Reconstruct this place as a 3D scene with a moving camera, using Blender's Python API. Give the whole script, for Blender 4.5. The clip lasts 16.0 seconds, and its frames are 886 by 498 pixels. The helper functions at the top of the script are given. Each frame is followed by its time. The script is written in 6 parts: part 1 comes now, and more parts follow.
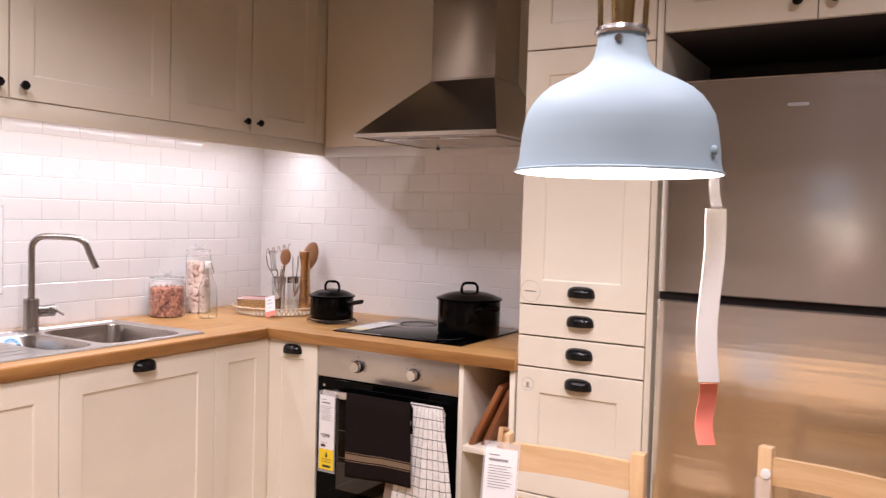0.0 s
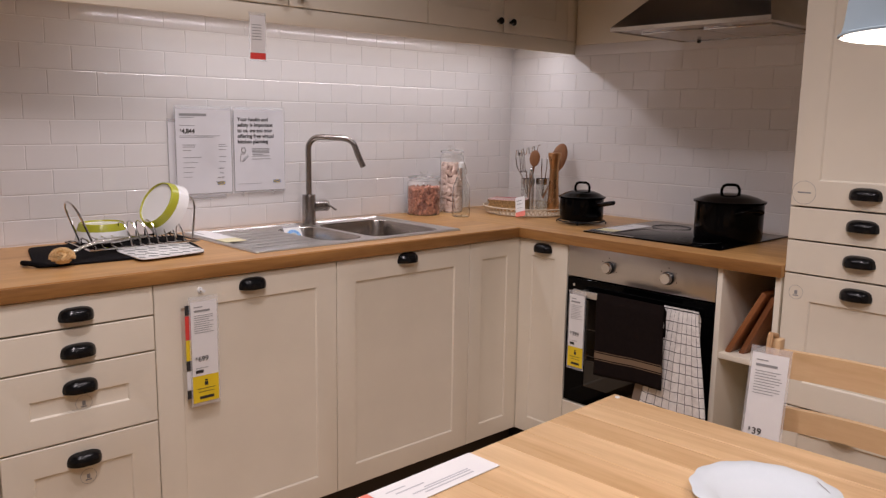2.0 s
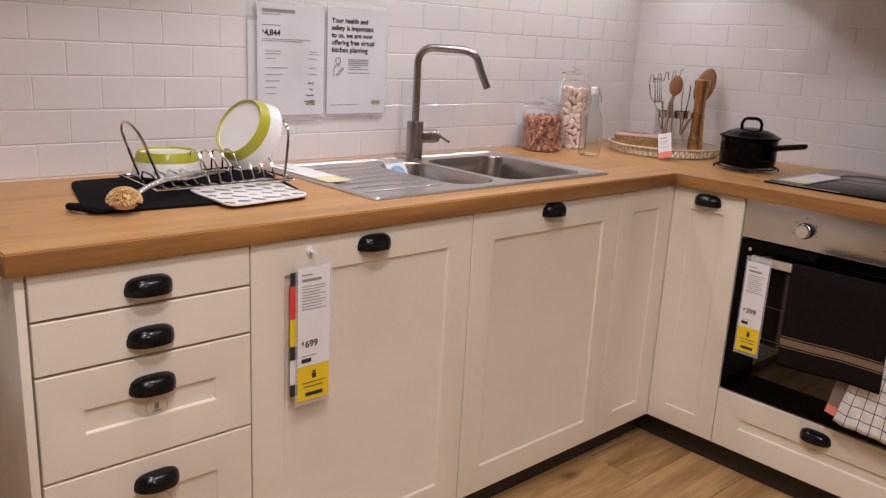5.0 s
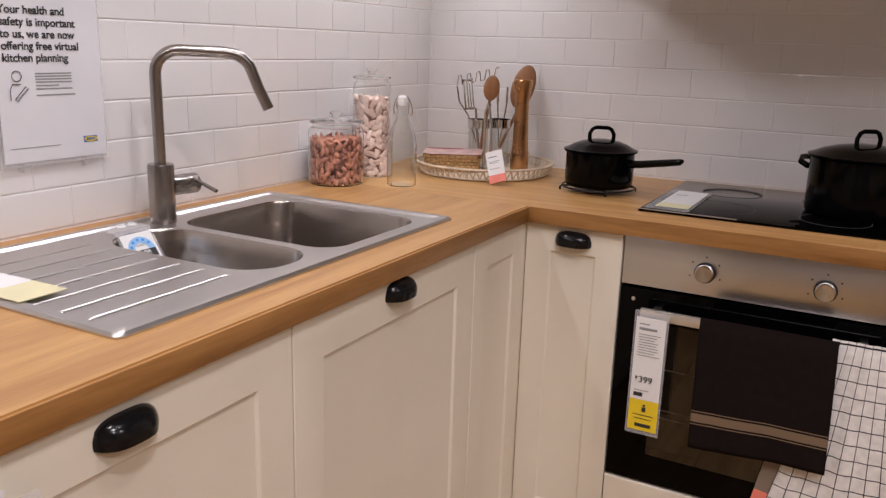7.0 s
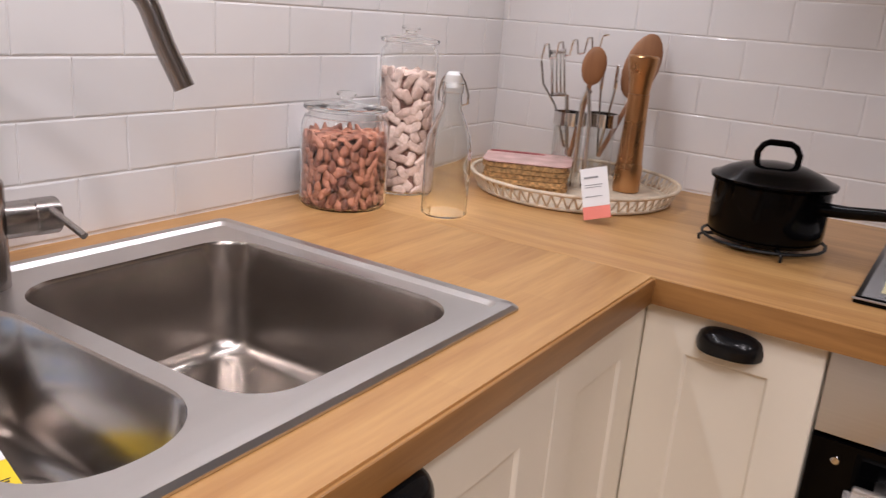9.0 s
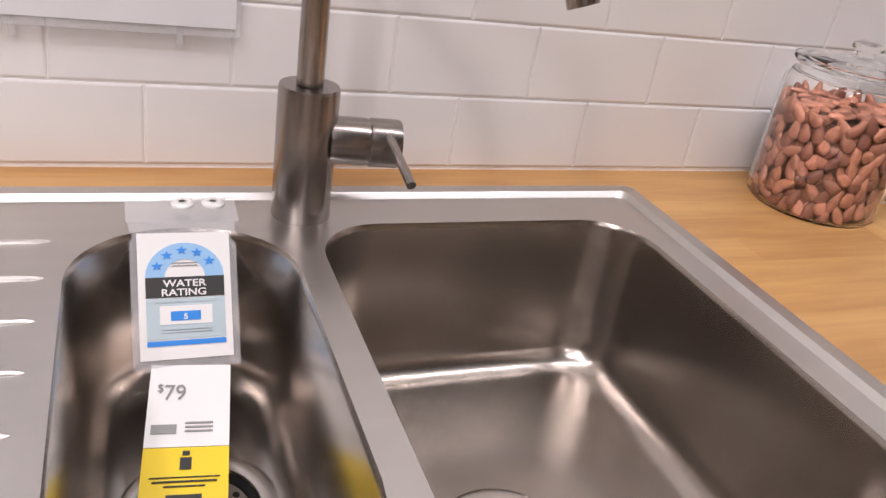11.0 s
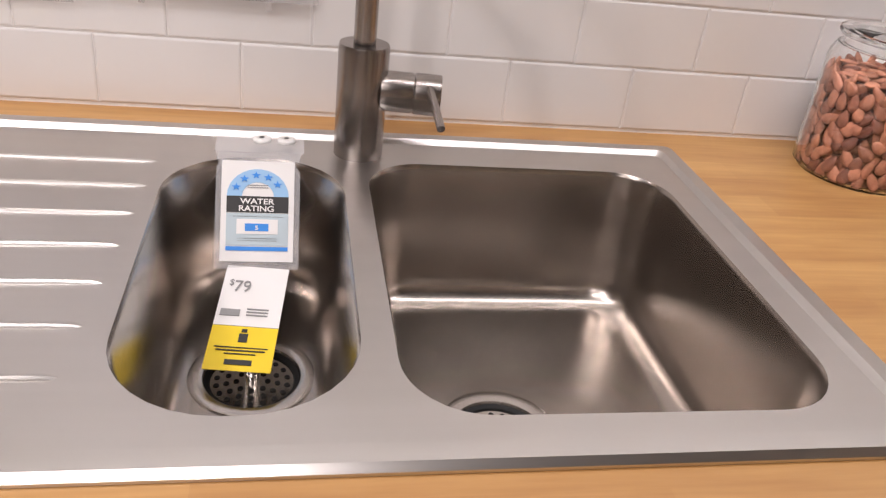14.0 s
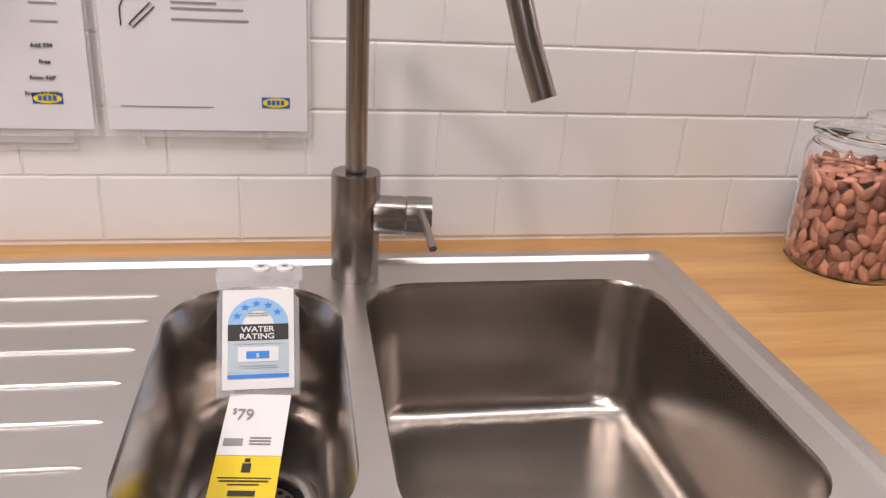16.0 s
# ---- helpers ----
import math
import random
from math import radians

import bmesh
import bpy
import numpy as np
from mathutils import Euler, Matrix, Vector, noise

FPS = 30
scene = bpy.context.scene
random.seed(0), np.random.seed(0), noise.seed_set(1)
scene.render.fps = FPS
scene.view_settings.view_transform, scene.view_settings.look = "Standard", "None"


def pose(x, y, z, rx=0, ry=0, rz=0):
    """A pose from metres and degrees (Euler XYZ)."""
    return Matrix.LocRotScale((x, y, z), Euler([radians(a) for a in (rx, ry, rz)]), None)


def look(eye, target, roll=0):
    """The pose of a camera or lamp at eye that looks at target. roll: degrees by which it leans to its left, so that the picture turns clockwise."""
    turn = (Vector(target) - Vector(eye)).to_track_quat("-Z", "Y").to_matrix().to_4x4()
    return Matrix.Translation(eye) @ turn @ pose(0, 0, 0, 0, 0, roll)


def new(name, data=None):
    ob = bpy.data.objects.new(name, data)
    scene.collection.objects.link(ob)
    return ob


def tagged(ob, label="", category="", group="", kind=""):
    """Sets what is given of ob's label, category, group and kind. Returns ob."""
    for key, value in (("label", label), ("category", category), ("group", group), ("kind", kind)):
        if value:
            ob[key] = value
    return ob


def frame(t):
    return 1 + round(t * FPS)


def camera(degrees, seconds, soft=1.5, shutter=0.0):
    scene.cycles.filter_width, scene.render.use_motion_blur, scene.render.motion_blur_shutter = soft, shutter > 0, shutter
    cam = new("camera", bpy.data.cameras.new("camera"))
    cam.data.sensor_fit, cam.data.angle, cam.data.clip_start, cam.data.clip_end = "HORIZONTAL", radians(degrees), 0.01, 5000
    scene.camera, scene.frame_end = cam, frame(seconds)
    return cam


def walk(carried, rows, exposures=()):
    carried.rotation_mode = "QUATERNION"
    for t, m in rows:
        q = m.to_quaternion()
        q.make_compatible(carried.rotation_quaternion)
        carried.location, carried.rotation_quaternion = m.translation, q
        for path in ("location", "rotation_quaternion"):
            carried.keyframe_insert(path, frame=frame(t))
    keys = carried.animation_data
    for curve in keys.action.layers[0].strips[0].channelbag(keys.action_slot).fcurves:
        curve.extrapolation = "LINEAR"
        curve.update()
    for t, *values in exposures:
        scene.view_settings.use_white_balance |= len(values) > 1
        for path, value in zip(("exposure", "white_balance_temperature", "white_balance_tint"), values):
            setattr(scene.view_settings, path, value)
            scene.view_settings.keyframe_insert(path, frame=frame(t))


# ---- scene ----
cam = camera(57.9, 16.0, soft=1.3, shutter=0.15)
PATH = [
    (0, (2.758, -2.93, 1.365), (1.745, -1.208, 1.283), 1.6),
    (0.5, (2.698, -2.955, 1.361), (1.532, -1.331, 1.281), 1.2),
    (1, (2.68, -2.965, 1.349), (1.404, -1.432, 1.197), 1.0),
    (1.5, (2.689, -2.973, 1.333), (1.292, -1.568, 1.057), 0.5),
    (2, (2.71, -2.966, 1.332), (1.265, -1.621, 1.011), 0.9),
    (2.5, (2.719, -2.947, 1.316), (1.225, -1.66, 0.979), 2.6),
    (3, (2.588, -2.944, 1.291), (1.055, -1.715, 0.92), 3.0),
    (3.2, (2.512, -2.945, 1.293), (0.964, -1.738, 0.908), 2.9),
    (5.3, (1.855, -2.798, 1.273), (0.477, -1.457, 0.724), 2.1),
    (5.5, (1.758, -2.771, 1.275), (0.437, -1.388, 0.691), 0.4),
    (6, (1.588, -2.689, 1.302), (0.4, -1.182, 0.737), -0.0),
    (6.5, (1.442, -2.556, 1.274), (0.386, -0.951, 0.719), 0.9),
    (7, (1.349, -2.369, 1.278), (0.43, -0.662, 0.787), 1.7),
    (7.5, (1.227, -2.205, 1.271), (0.327, -0.492, 0.765), 1.7),
    (8, (1.091, -2.056, 1.269), (0.218, -0.329, 0.766), 1.9),
    (8.5, (1.01, -1.855, 1.247), (0.144, -0.132, 0.716), 2.3),
    (9, (0.965, -1.669, 1.246), (-0.076, -0.06, 0.673), 4.5),
    (9.5, (0.884, -1.552, 1.23), (-0.452, -0.198, 0.613), 6.8),
    (10, (0.778, -1.467, 1.228), (-0.729, -0.327, 0.573), 8.2),
    (10.2, (0.741, -1.445, 1.229), (-0.813, -0.392, 0.538), 8.9),
    (12.3, (0.808, -1.351, 1.235), (-0.811, -0.918, 0.143), 6.6),
    (12.5, (0.828, -1.338, 1.253), (-0.811, -0.904, 0.192), 6.6),
    (13, (0.876, -1.33, 1.262), (-0.798, -0.907, 0.253), 7.2),
    (13.5, (0.896, -1.33, 1.258), (-0.789, -0.93, 0.259), 7.9),
    (14, (0.897, -1.325, 1.258), (-0.804, -0.948, 0.276), 7.4),
    (14.5, (0.894, -1.328, 1.263), (-0.818, -0.966, 0.295), 7.2),
    (15, (0.894, -1.329, 1.263), (-0.839, -0.975, 0.331), 6.6),
    (15.5, (0.902, -1.322, 1.272), (-0.879, -0.982, 0.429), 4.5),
    (16, (0.909, -1.312, 1.276), (-0.914, -0.965, 0.529), 3.3),
]
walk(cam, [(t, look(eye, target, roll)) for t, eye, target, roll in PATH],
     exposures=[(0, 0.49, 6250, 15), (0.5, 0.15, 6250, 14), (1, 0.02, 6300, 13), (1.5, -0.22, 6350, 13), (2, -0.46, 6350, 13), (5.5, -0.23, 6380, 12), (6.5, -0.34, 6300, 11), (7.5, -0.02, 6150, 10),
                (8.5, -0.02, 6150, 10), (10, -0.06, 6200, 10), (12.5, -0.05, 6500, 9), (14, -0.1, 6520, 9), (16, -0.12, 6550, 9)])

# ---- light ----
world = bpy.data.worlds.new("world")
world.use_nodes = True
world.node_tree.nodes["Background"].inputs[0].default_value = (0.9, 0.85, 0.8, 1)
world.node_tree.nodes["Background"].inputs[1].default_value = 0.05
scene.world = world
scene.view_settings.exposure = 0.0


def spot_lamp(name, place, target, watts, colour, angle, radius=0.05):
    lamp = bpy.data.lights.new(name, "SPOT")
    lamp.energy, lamp.color, lamp.spot_size, lamp.spot_blend, lamp.shadow_soft_size = watts, colour, radians(angle), 0.6, radius
    ob = new(name, lamp)
    ob.matrix_world = look(place, target)
    return ob


WARM = (1.0, 0.885, 0.885)
# the strip under the wall cabinets, lying along the wall
strip = bpy.data.lights.new("under_cabinet_light", "AREA")
strip.shape, strip.size, strip.size_y, strip.energy, strip.color = "RECTANGLE", 1.80, 0.02, 6.3, (0.96, 0.92, 0.97)
new("under_cabinet_light", strip).matrix_world = pose(0.291, -1.02, 1.680, 0, 0, 90)
# the bulb in the pendant lamp
bulb = bpy.data.lights.new("pendant_bulb_light", "POINT")
bulb.energy, bulb.color, bulb.shadow_soft_size = 3.4, (1.0, 0.86, 0.76), 0.03
new("pendant_bulb_light", bulb).location = (2.486, -2.112, 1.456)
# the showroom's ceiling spots
for x, y, watts, cone in ((1.75, -2.45, 85, 118), (1.55, -1.65, 35, 130), (0.95, -2.2, 30, 118), (2.6, -3.0, 65, 140), (3.2, -1.9, 54, 140)):
    spot_lamp("ceiling_spot_light", (x, y, 2.66), (x - 0.1, y + 0.1, 0), watts, WARM, cone, 0.09)

# ---- materials ----


def mat(name, colour, rough=0.5, metal=0.0, noise_scale=12.0, vary=0.06, bump=0.0, bump_scale=180.0, stretch=(1, 1, 1), random=0.0, spec=0.5, rough_vary=0.08):
    """A painted, metal or plastic surface with soft blotches and fine relief."""
    m = bpy.data.materials.new(name)
    m.use_nodes = True
    nt = m.node_tree
    p = nt.nodes["Principled BSDF"]
    p.inputs["Roughness"].default_value, p.inputs["Metallic"].default_value = rough, metal
    p.inputs["Specular IOR Level"].default_value = spec
    tc = nt.nodes.new("ShaderNodeTexCoord")
    mp = nt.nodes.new("ShaderNodeMapping")
    mp.inputs["Scale"].default_value = stretch
    nt.links.new(tc.outputs["Object"], mp.inputs[0])
    n = nt.nodes.new("ShaderNodeTexNoise")
    n.inputs["Scale"].default_value, n.inputs["Detail"].default_value = noise_scale, 6
    nt.links.new(mp.outputs[0], n.inputs["Vector"])
    ramp = nt.nodes.new("ShaderNodeMapRange")
    ramp.inputs["From Min"].default_value, ramp.inputs["From Max"].default_value = 0.3, 0.7
    ramp.inputs["To Min"].default_value, ramp.inputs["To Max"].default_value = 1 - vary, 1 + vary
    nt.links.new(n.outputs["Fac"], ramp.inputs["Value"])
    mix = nt.nodes.new("ShaderNodeVectorMath")
    mix.operation = "SCALE"
    mix.inputs[0].default_value = colour
    last = ramp.outputs[0]
    if random:
        info = nt.nodes.new("ShaderNodeObjectInfo")
        r = nt.nodes.new("ShaderNodeMapRange")
        r.inputs["To Min"].default_value, r.inputs["To Max"].default_value = 1 - random, 1 + random
        nt.links.new(info.outputs["Random"], r.inputs["Value"])
        mul = nt.nodes.new("ShaderNodeMath")
        mul.operation = "MULTIPLY"
        nt.links.new(last, mul.inputs[0])
        nt.links.new(r.outputs[0], mul.inputs[1])
        last = mul.outputs[0]
    nt.links.new(last, mix.inputs["Scale"])
    nt.links.new(mix.outputs[0], p.inputs["Base Color"])
    rr = nt.nodes.new("ShaderNodeMapRange")
    rr.inputs["To Min"].default_value, rr.inputs["To Max"].default_value = max(rough - rough_vary, 0.02), min(rough + rough_vary, 1)
    nt.links.new(n.outputs["Fac"], rr.inputs["Value"])
    nt.links.new(rr.outputs[0], p.inputs["Roughness"])
    if bump:
        n2 = nt.nodes.new("ShaderNodeTexNoise")
        n2.inputs["Scale"].default_value, n2.inputs["Detail"].default_value = bump_scale, 4
        nt.links.new(mp.outputs[0], n2.inputs["Vector"])
        b = nt.nodes.new("ShaderNodeBump")
        b.inputs["Strength"].default_value, b.inputs["Distance"].default_value = bump, 0.002
        nt.links.new(n2.outputs["Fac"], b.inputs["Height"])
        nt.links.new(b.outputs[0], p.inputs["Normal"])
    return m


def wood(name, dark, light, along="X", rough=0.4, stave=0.0, scale=1.0, knots=0.0, random=0.1):
    """Oak or pine: long grain, growth rings, pores and, where stave is given, glued staves of that width."""
    m = bpy.data.materials.new(name)
    m.use_nodes = True
    nt = m.node_tree
    p = nt.nodes["Principled BSDF"]
    link = nt.links.new
    tc = nt.nodes.new("ShaderNodeTexCoord")
    info = nt.nodes.new("ShaderNodeObjectInfo")
    off = nt.nodes.new("ShaderNodeVectorMath")
    off.operation = "ADD"
    sc = nt.nodes.new("ShaderNodeMath")
    sc.operation = "MULTIPLY"
    sc.inputs[1].default_value = 37.0 if random else 0.0
    link(info.outputs["Random"], sc.inputs[0])
    link(tc.outputs["Object"], off.inputs[0])
    link(sc.outputs[0], off.inputs[1])
    a = {"X": (1, 12, 12), "Y": (12, 1, 12), "Z": (12, 12, 1)}[along]
    mp = nt.nodes.new("ShaderNodeMapping")
    mp.inputs["Scale"].default_value = [v * scale for v in a]
    link(off.outputs[0], mp.inputs[0])
    g = nt.nodes.new("ShaderNodeTexNoise")
    g.inputs["Scale"].default_value, g.inputs["Detail"].default_value, g.inputs["Distortion"].default_value = 2.2, 8, 0.6
    link(mp.outputs[0], g.inputs["Vector"])
    f = nt.nodes.new("ShaderNodeTexNoise")
    f.inputs["Scale"].default_value, f.inputs["Detail"].default_value = 14, 6
    link(mp.outputs[0], f.inputs["Vector"])
    add = nt.nodes.new("ShaderNodeMath")
    add.operation = "MULTIPLY_ADD"
    add.inputs[1].default_value = 0.42
    link(f.outputs["Fac"], add.inputs[0])
    link(g.outputs["Fac"], add.inputs[2])
    fac = add.outputs[0]
    if stave:
        br = nt.nodes.new("ShaderNodeTexBrick")
        br.inputs["Color1"].default_value, br.inputs["Color2"].default_value = (0.30, 0.30, 0.30, 1), (0.75, 0.75, 0.75, 1)
        br.inputs["Mortar"].default_value = (0.45, 0.45, 0.45, 1)
        br.inputs["Scale"].default_value, br.inputs["Mortar Size"].default_value = 1.0, 0.0005
        br.inputs["Brick Width"].default_value, br.inputs["Row Height"].default_value = 0.55, stave
        bm_ = nt.nodes.new("ShaderNodeMapping")
        if along == "Y":
            bm_.inputs["Rotation"].default_value = (0, 0, radians(90))
        link(tc.outputs["Object"], bm_.inputs[0])
        link(bm_.outputs[0], br.inputs["Vector"])
        mx = nt.nodes.new("ShaderNodeMath")
        mx.operation = "MULTIPLY_ADD"
        mx.inputs[1].default_value = 0.36
        link(br.outputs["Color"], mx.inputs[0])
        link(fac, mx.inputs[2])
        fac = mx.outputs[0]
        lo, hi = 0.57, 1.21
    else:
        lo, hi = 0.42, 0.95
    if random:
        rr = nt.nodes.new("ShaderNodeMath")
        rr.operation = "MULTIPLY_ADD"
        rr.inputs[1].default_value = random * 2
        link(info.outputs["Random"], rr.inputs[0])
        link(fac, rr.inputs[2])
        fac, lo, hi = rr.outputs[0], lo + random * 0.5, hi + random * 1.5
    mr = nt.nodes.new("ShaderNodeMapRange")
    mr.inputs["From Min"].default_value, mr.inputs["From Max"].default_value = lo, hi
    link(fac, mr.inputs["Value"])
    cr = nt.nodes.new("ShaderNodeMix")
    cr.data_type = "RGBA"
    cr.inputs["A"].default_value, cr.inputs["B"].default_value = (*dark, 1), (*light, 1)
    link(mr.outputs[0], cr.inputs["Factor"])
    col = cr.outputs["Result"]
    if knots:
        v = nt.nodes.new("ShaderNodeTexVoronoi")
        v.inputs["Scale"].default_value = knots
        kp = nt.nodes.new("ShaderNodeMapping")
        kp.inputs["Scale"].default_value = {"X": (0.5, 1, 1), "Y": (1, 0.5, 1), "Z": (1, 1, 0.5)}[along]
        link(off.outputs[0], kp.inputs[0])
        link(kp.outputs[0], v.inputs["Vector"])
        kr = nt.nodes.new("ShaderNodeMapRange")
        kr.inputs["From Min"].default_value, kr.inputs["From Max"].default_value = 0.03, 0.13
        kr.inputs["To Min"].default_value, kr.inputs["To Max"].default_value = 0.75, 0.0
        link(v.outputs["Distance"], kr.inputs["Value"])
        km = nt.nodes.new("ShaderNodeMix")
        km.data_type = "RGBA"
        km.inputs["B"].default_value = (dark[0] * 0.45, dark[1] * 0.38, dark[2] * 0.35, 1)
        link(kr.outputs[0], km.inputs["Factor"])
        link(col, km.inputs["A"])
        col = km.outputs["Result"]
    link(col, p.inputs["Base Color"])
    p.inputs["Roughness"].default_value = rough
    b = nt.nodes.new("ShaderNodeBump")
    b.inputs["Strength"].default_value, b.inputs["Distance"].default_value = 0.12, 0.001
    link(f.outputs["Fac"], b.inputs["Height"])
    link(b.outputs[0], p.inputs["Normal"])
    return m


def brushed(name, colour, rough, along, aniso=0.0, vary=0.025):
    """Brushed steel, its fine scratches running along x, y or z."""
    s = {"X": (2, 300, 300), "Y": (300, 2, 300), "Z": (300, 300, 2), "N": (14, 14, 14)}[along]
    m = mat(name, colour, rough, 1.0, 1.0, vary, 0.0, 1.0, s, rough_vary=0.02)
    m.node_tree.nodes["Principled BSDF"].inputs["Anisotropic"].default_value = aniso
    return m


def clear(name, colour=(1, 1, 1), rough=0.0, ior=1.45):
    m = bpy.data.materials.new(name)
    m.use_nodes = True
    p = m.node_tree.nodes["Principled BSDF"]
    p.inputs["Base Color"].default_value = (*colour, 1)
    p.inputs["Roughness"].default_value, p.inputs["IOR"].default_value, p.inputs["Transmission Weight"].default_value = rough, ior, 1.0
    return m


def film_clear(name, share=0.15, rough=0.15):
    """Thin clear plastic sleeve: mostly see-through, with a gloss."""
    m = bpy.data.materials.new(name)
    m.use_nodes = True
    nt = m.node_tree
    p = nt.nodes["Principled BSDF"]
    p.inputs["Base Color"].default_value = (0.85, 0.85, 0.87, 1)
    p.inputs["Roughness"].default_value = rough
    p.inputs["Alpha"].default_value = share
    return m


CREAM = mat("cream_lacquer", (0.80, 0.74, 0.615), 0.42, 0, 6, 0.025, 0.05, 90)
CARCASS = mat("cream_carcass", (0.76, 0.70, 0.60), 0.5, 0, 5, 0.03)
WHITE_BOARD = mat("white_carcass", (0.75, 0.72, 0.67), 0.5, 0, 5, 0.03)
TILE = mat("white_glazed_tile", (0.78, 0.76, 0.745), 0.075, 0, 9, 0.012, 0.02, 14, random=0.012, rough_vary=0.02)
GROUT = mat("white_grout", (0.88, 0.86, 0.84), 0.85, 0, 60, 0.05, 0.3, 300)
WALL = mat("wall_paint", (0.58, 0.52, 0.45), 0.8, 0, 4, 0.04, 0.1, 200)
DIM_WALL = mat("dark_wall_paint", (0.50, 0.46, 0.42), 0.85, 0, 4, 0.05)
CEIL = mat("ceiling_paint", (0.12, 0.115, 0.11), 0.9, 0, 4, 0.04)
OAK_Y = wood("oak_worktop_y", (0.385, 0.185, 0.058), (0.63, 0.365, 0.137), "Y", 0.38, 0.045, 1.0, random=0)
OAK_X = wood("oak_worktop_x", (0.40, 0.197, 0.063), (0.655, 0.388, 0.150), "X", 0.38, 0.045, 1.0, random=0)
PINE = wood("pine_table", (0.48, 0.285, 0.125), (0.76, 0.535, 0.30), "X", 0.42, 0, 0.8, 2.4, random=0.14)
PINE_X = wood("pine_rail", (0.58, 0.37, 0.18), (0.76, 0.54, 0.31), "X", 0.45, 0, 0.8, 2.5)
PINE_Z = wood("pine_post", (0.58, 0.37, 0.18), (0.76, 0.54, 0.31), "Z", 0.45, 0, 0.8, 2.5)
FLOOR_OAK = wood("oak_floor_plank", (0.22, 0.108, 0.036), (0.72, 0.47, 0.205), "Y", 0.42, 0, 0.9, 4.4, random=0.16)
BOARD_WOOD = wood("acacia_board", (0.13, 0.042, 0.014), (0.31, 0.115, 0.038), "Z", 0.45)
DARK_WOOD = wood("brown_wood", (0.22, 0.09, 0.035), (0.40, 0.19, 0.08), "Z", 0.5)
STEEL_X = brushed("steel_brushed_x", (0.66, 0.645, 0.635), 0.30, "X", 0.3)
HOOD_STEEL = brushed("hood_steel", (0.62, 0.585, 0.55), 0.26, "N", 0.0, 0.05)
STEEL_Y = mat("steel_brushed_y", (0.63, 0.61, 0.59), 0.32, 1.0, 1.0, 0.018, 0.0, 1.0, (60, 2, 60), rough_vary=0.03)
FRIDGE_STEEL = mat("fridge_steel", (0.84, 0.81, 0.78), 0.19, 1.0, 1.0, 0.03, 0.8, 2.2, (0.4, 0.4, 6.0), rough_vary=0.04)
# the sink's steel again, darkened in colour for the dim room the bowls mirror
SHADED_BOWL_STEEL = brushed("steel_bowl_shaded", (0.44, 0.40, 0.365), 0.25, "N", 0.0, 0.09)
STEEL = brushed("steel_satin", (0.60, 0.58, 0.56), 0.24, "N", 0.0, 0.06)
FAUCET = brushed("steel_tap", (0.36, 0.33, 0.31), 0.26, "N", 0.0, 0.04)
CHROME = mat("chrome", (0.75, 0.74, 0.73), 0.10, 1.0, 10, 0.02)
BLACK_METAL = mat("black_handle_enamel", (0.006, 0.006, 0.0065), 0.2, 0, 30, 0.1, 0.06, 60, spec=0.3)
BLACK = mat("black_plastic", (0.012, 0.012, 0.012), 0.45, 0, 30, 0.1, spec=0.2)
BLACK_GLASS = mat("black_glass", (0.0012, 0.0012, 0.0014), 0.05, 0, 20, 0.1, spec=0.09, rough_vary=0.02)
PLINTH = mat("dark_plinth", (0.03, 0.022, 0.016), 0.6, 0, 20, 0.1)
DARK_GAP = mat("dark_gasket", (0.012, 0.010, 0.010), 0.7, spec=0.1)
LAMP_BLUE = mat("pale_blue_enamel", (0.31, 0.395, 0.45), 0.6, 0, 8, 0.02, spec=0.3)
LAMP_WHITE = mat("white_enamel", (0.88, 0.87, 0.84), 0.4, 0, 8, 0.02)
BRASS = mat("brass", (0.55, 0.40, 0.20), 0.28, 1.0, 25, 0.1)
PORCELAIN = mat("white_porcelain", (0.82, 0.82, 0.80), 0.12, 0, 10, 0.02)
PAPER = mat("white_paper", (0.82, 0.81, 0.80), 0.6, 0, 14, 0.02)
SIGN_PAPER = mat("sign_paper", (0.74, 0.73, 0.75), 0.35, 0, 14, 0.02)
INK = mat("black_ink", (0.03, 0.03, 0.03), 0.6)
GREY_INK = mat("grey_ink", (0.28, 0.28, 0.28), 0.6)
YELLOW = mat("yellow_print", (0.85, 0.62, 0.02), 0.5)
RED = mat("red_print", (0.75, 0.06, 0.05), 0.5)
PINK_RED = mat("faded_red_print", (0.85, 0.24, 0.18), 0.5)
BLUE = mat("blue_print", (0.02, 0.12, 0.42), 0.5)
SKY_BLUE = mat("pale_blue_print", (0.30, 0.52, 0.78), 0.5)
MID_BLUE = mat("bright_blue_print", (0.03, 0.25, 0.75), 0.5)
GREY_BLUE = mat("grey_blue_print", (0.48, 0.58, 0.63), 0.5)
SLEEVE = film_clear("clear_sleeve", 0.12, 0.12)
PLASTIC = film_clear("acrylic_holder", 0.22, 0.08)


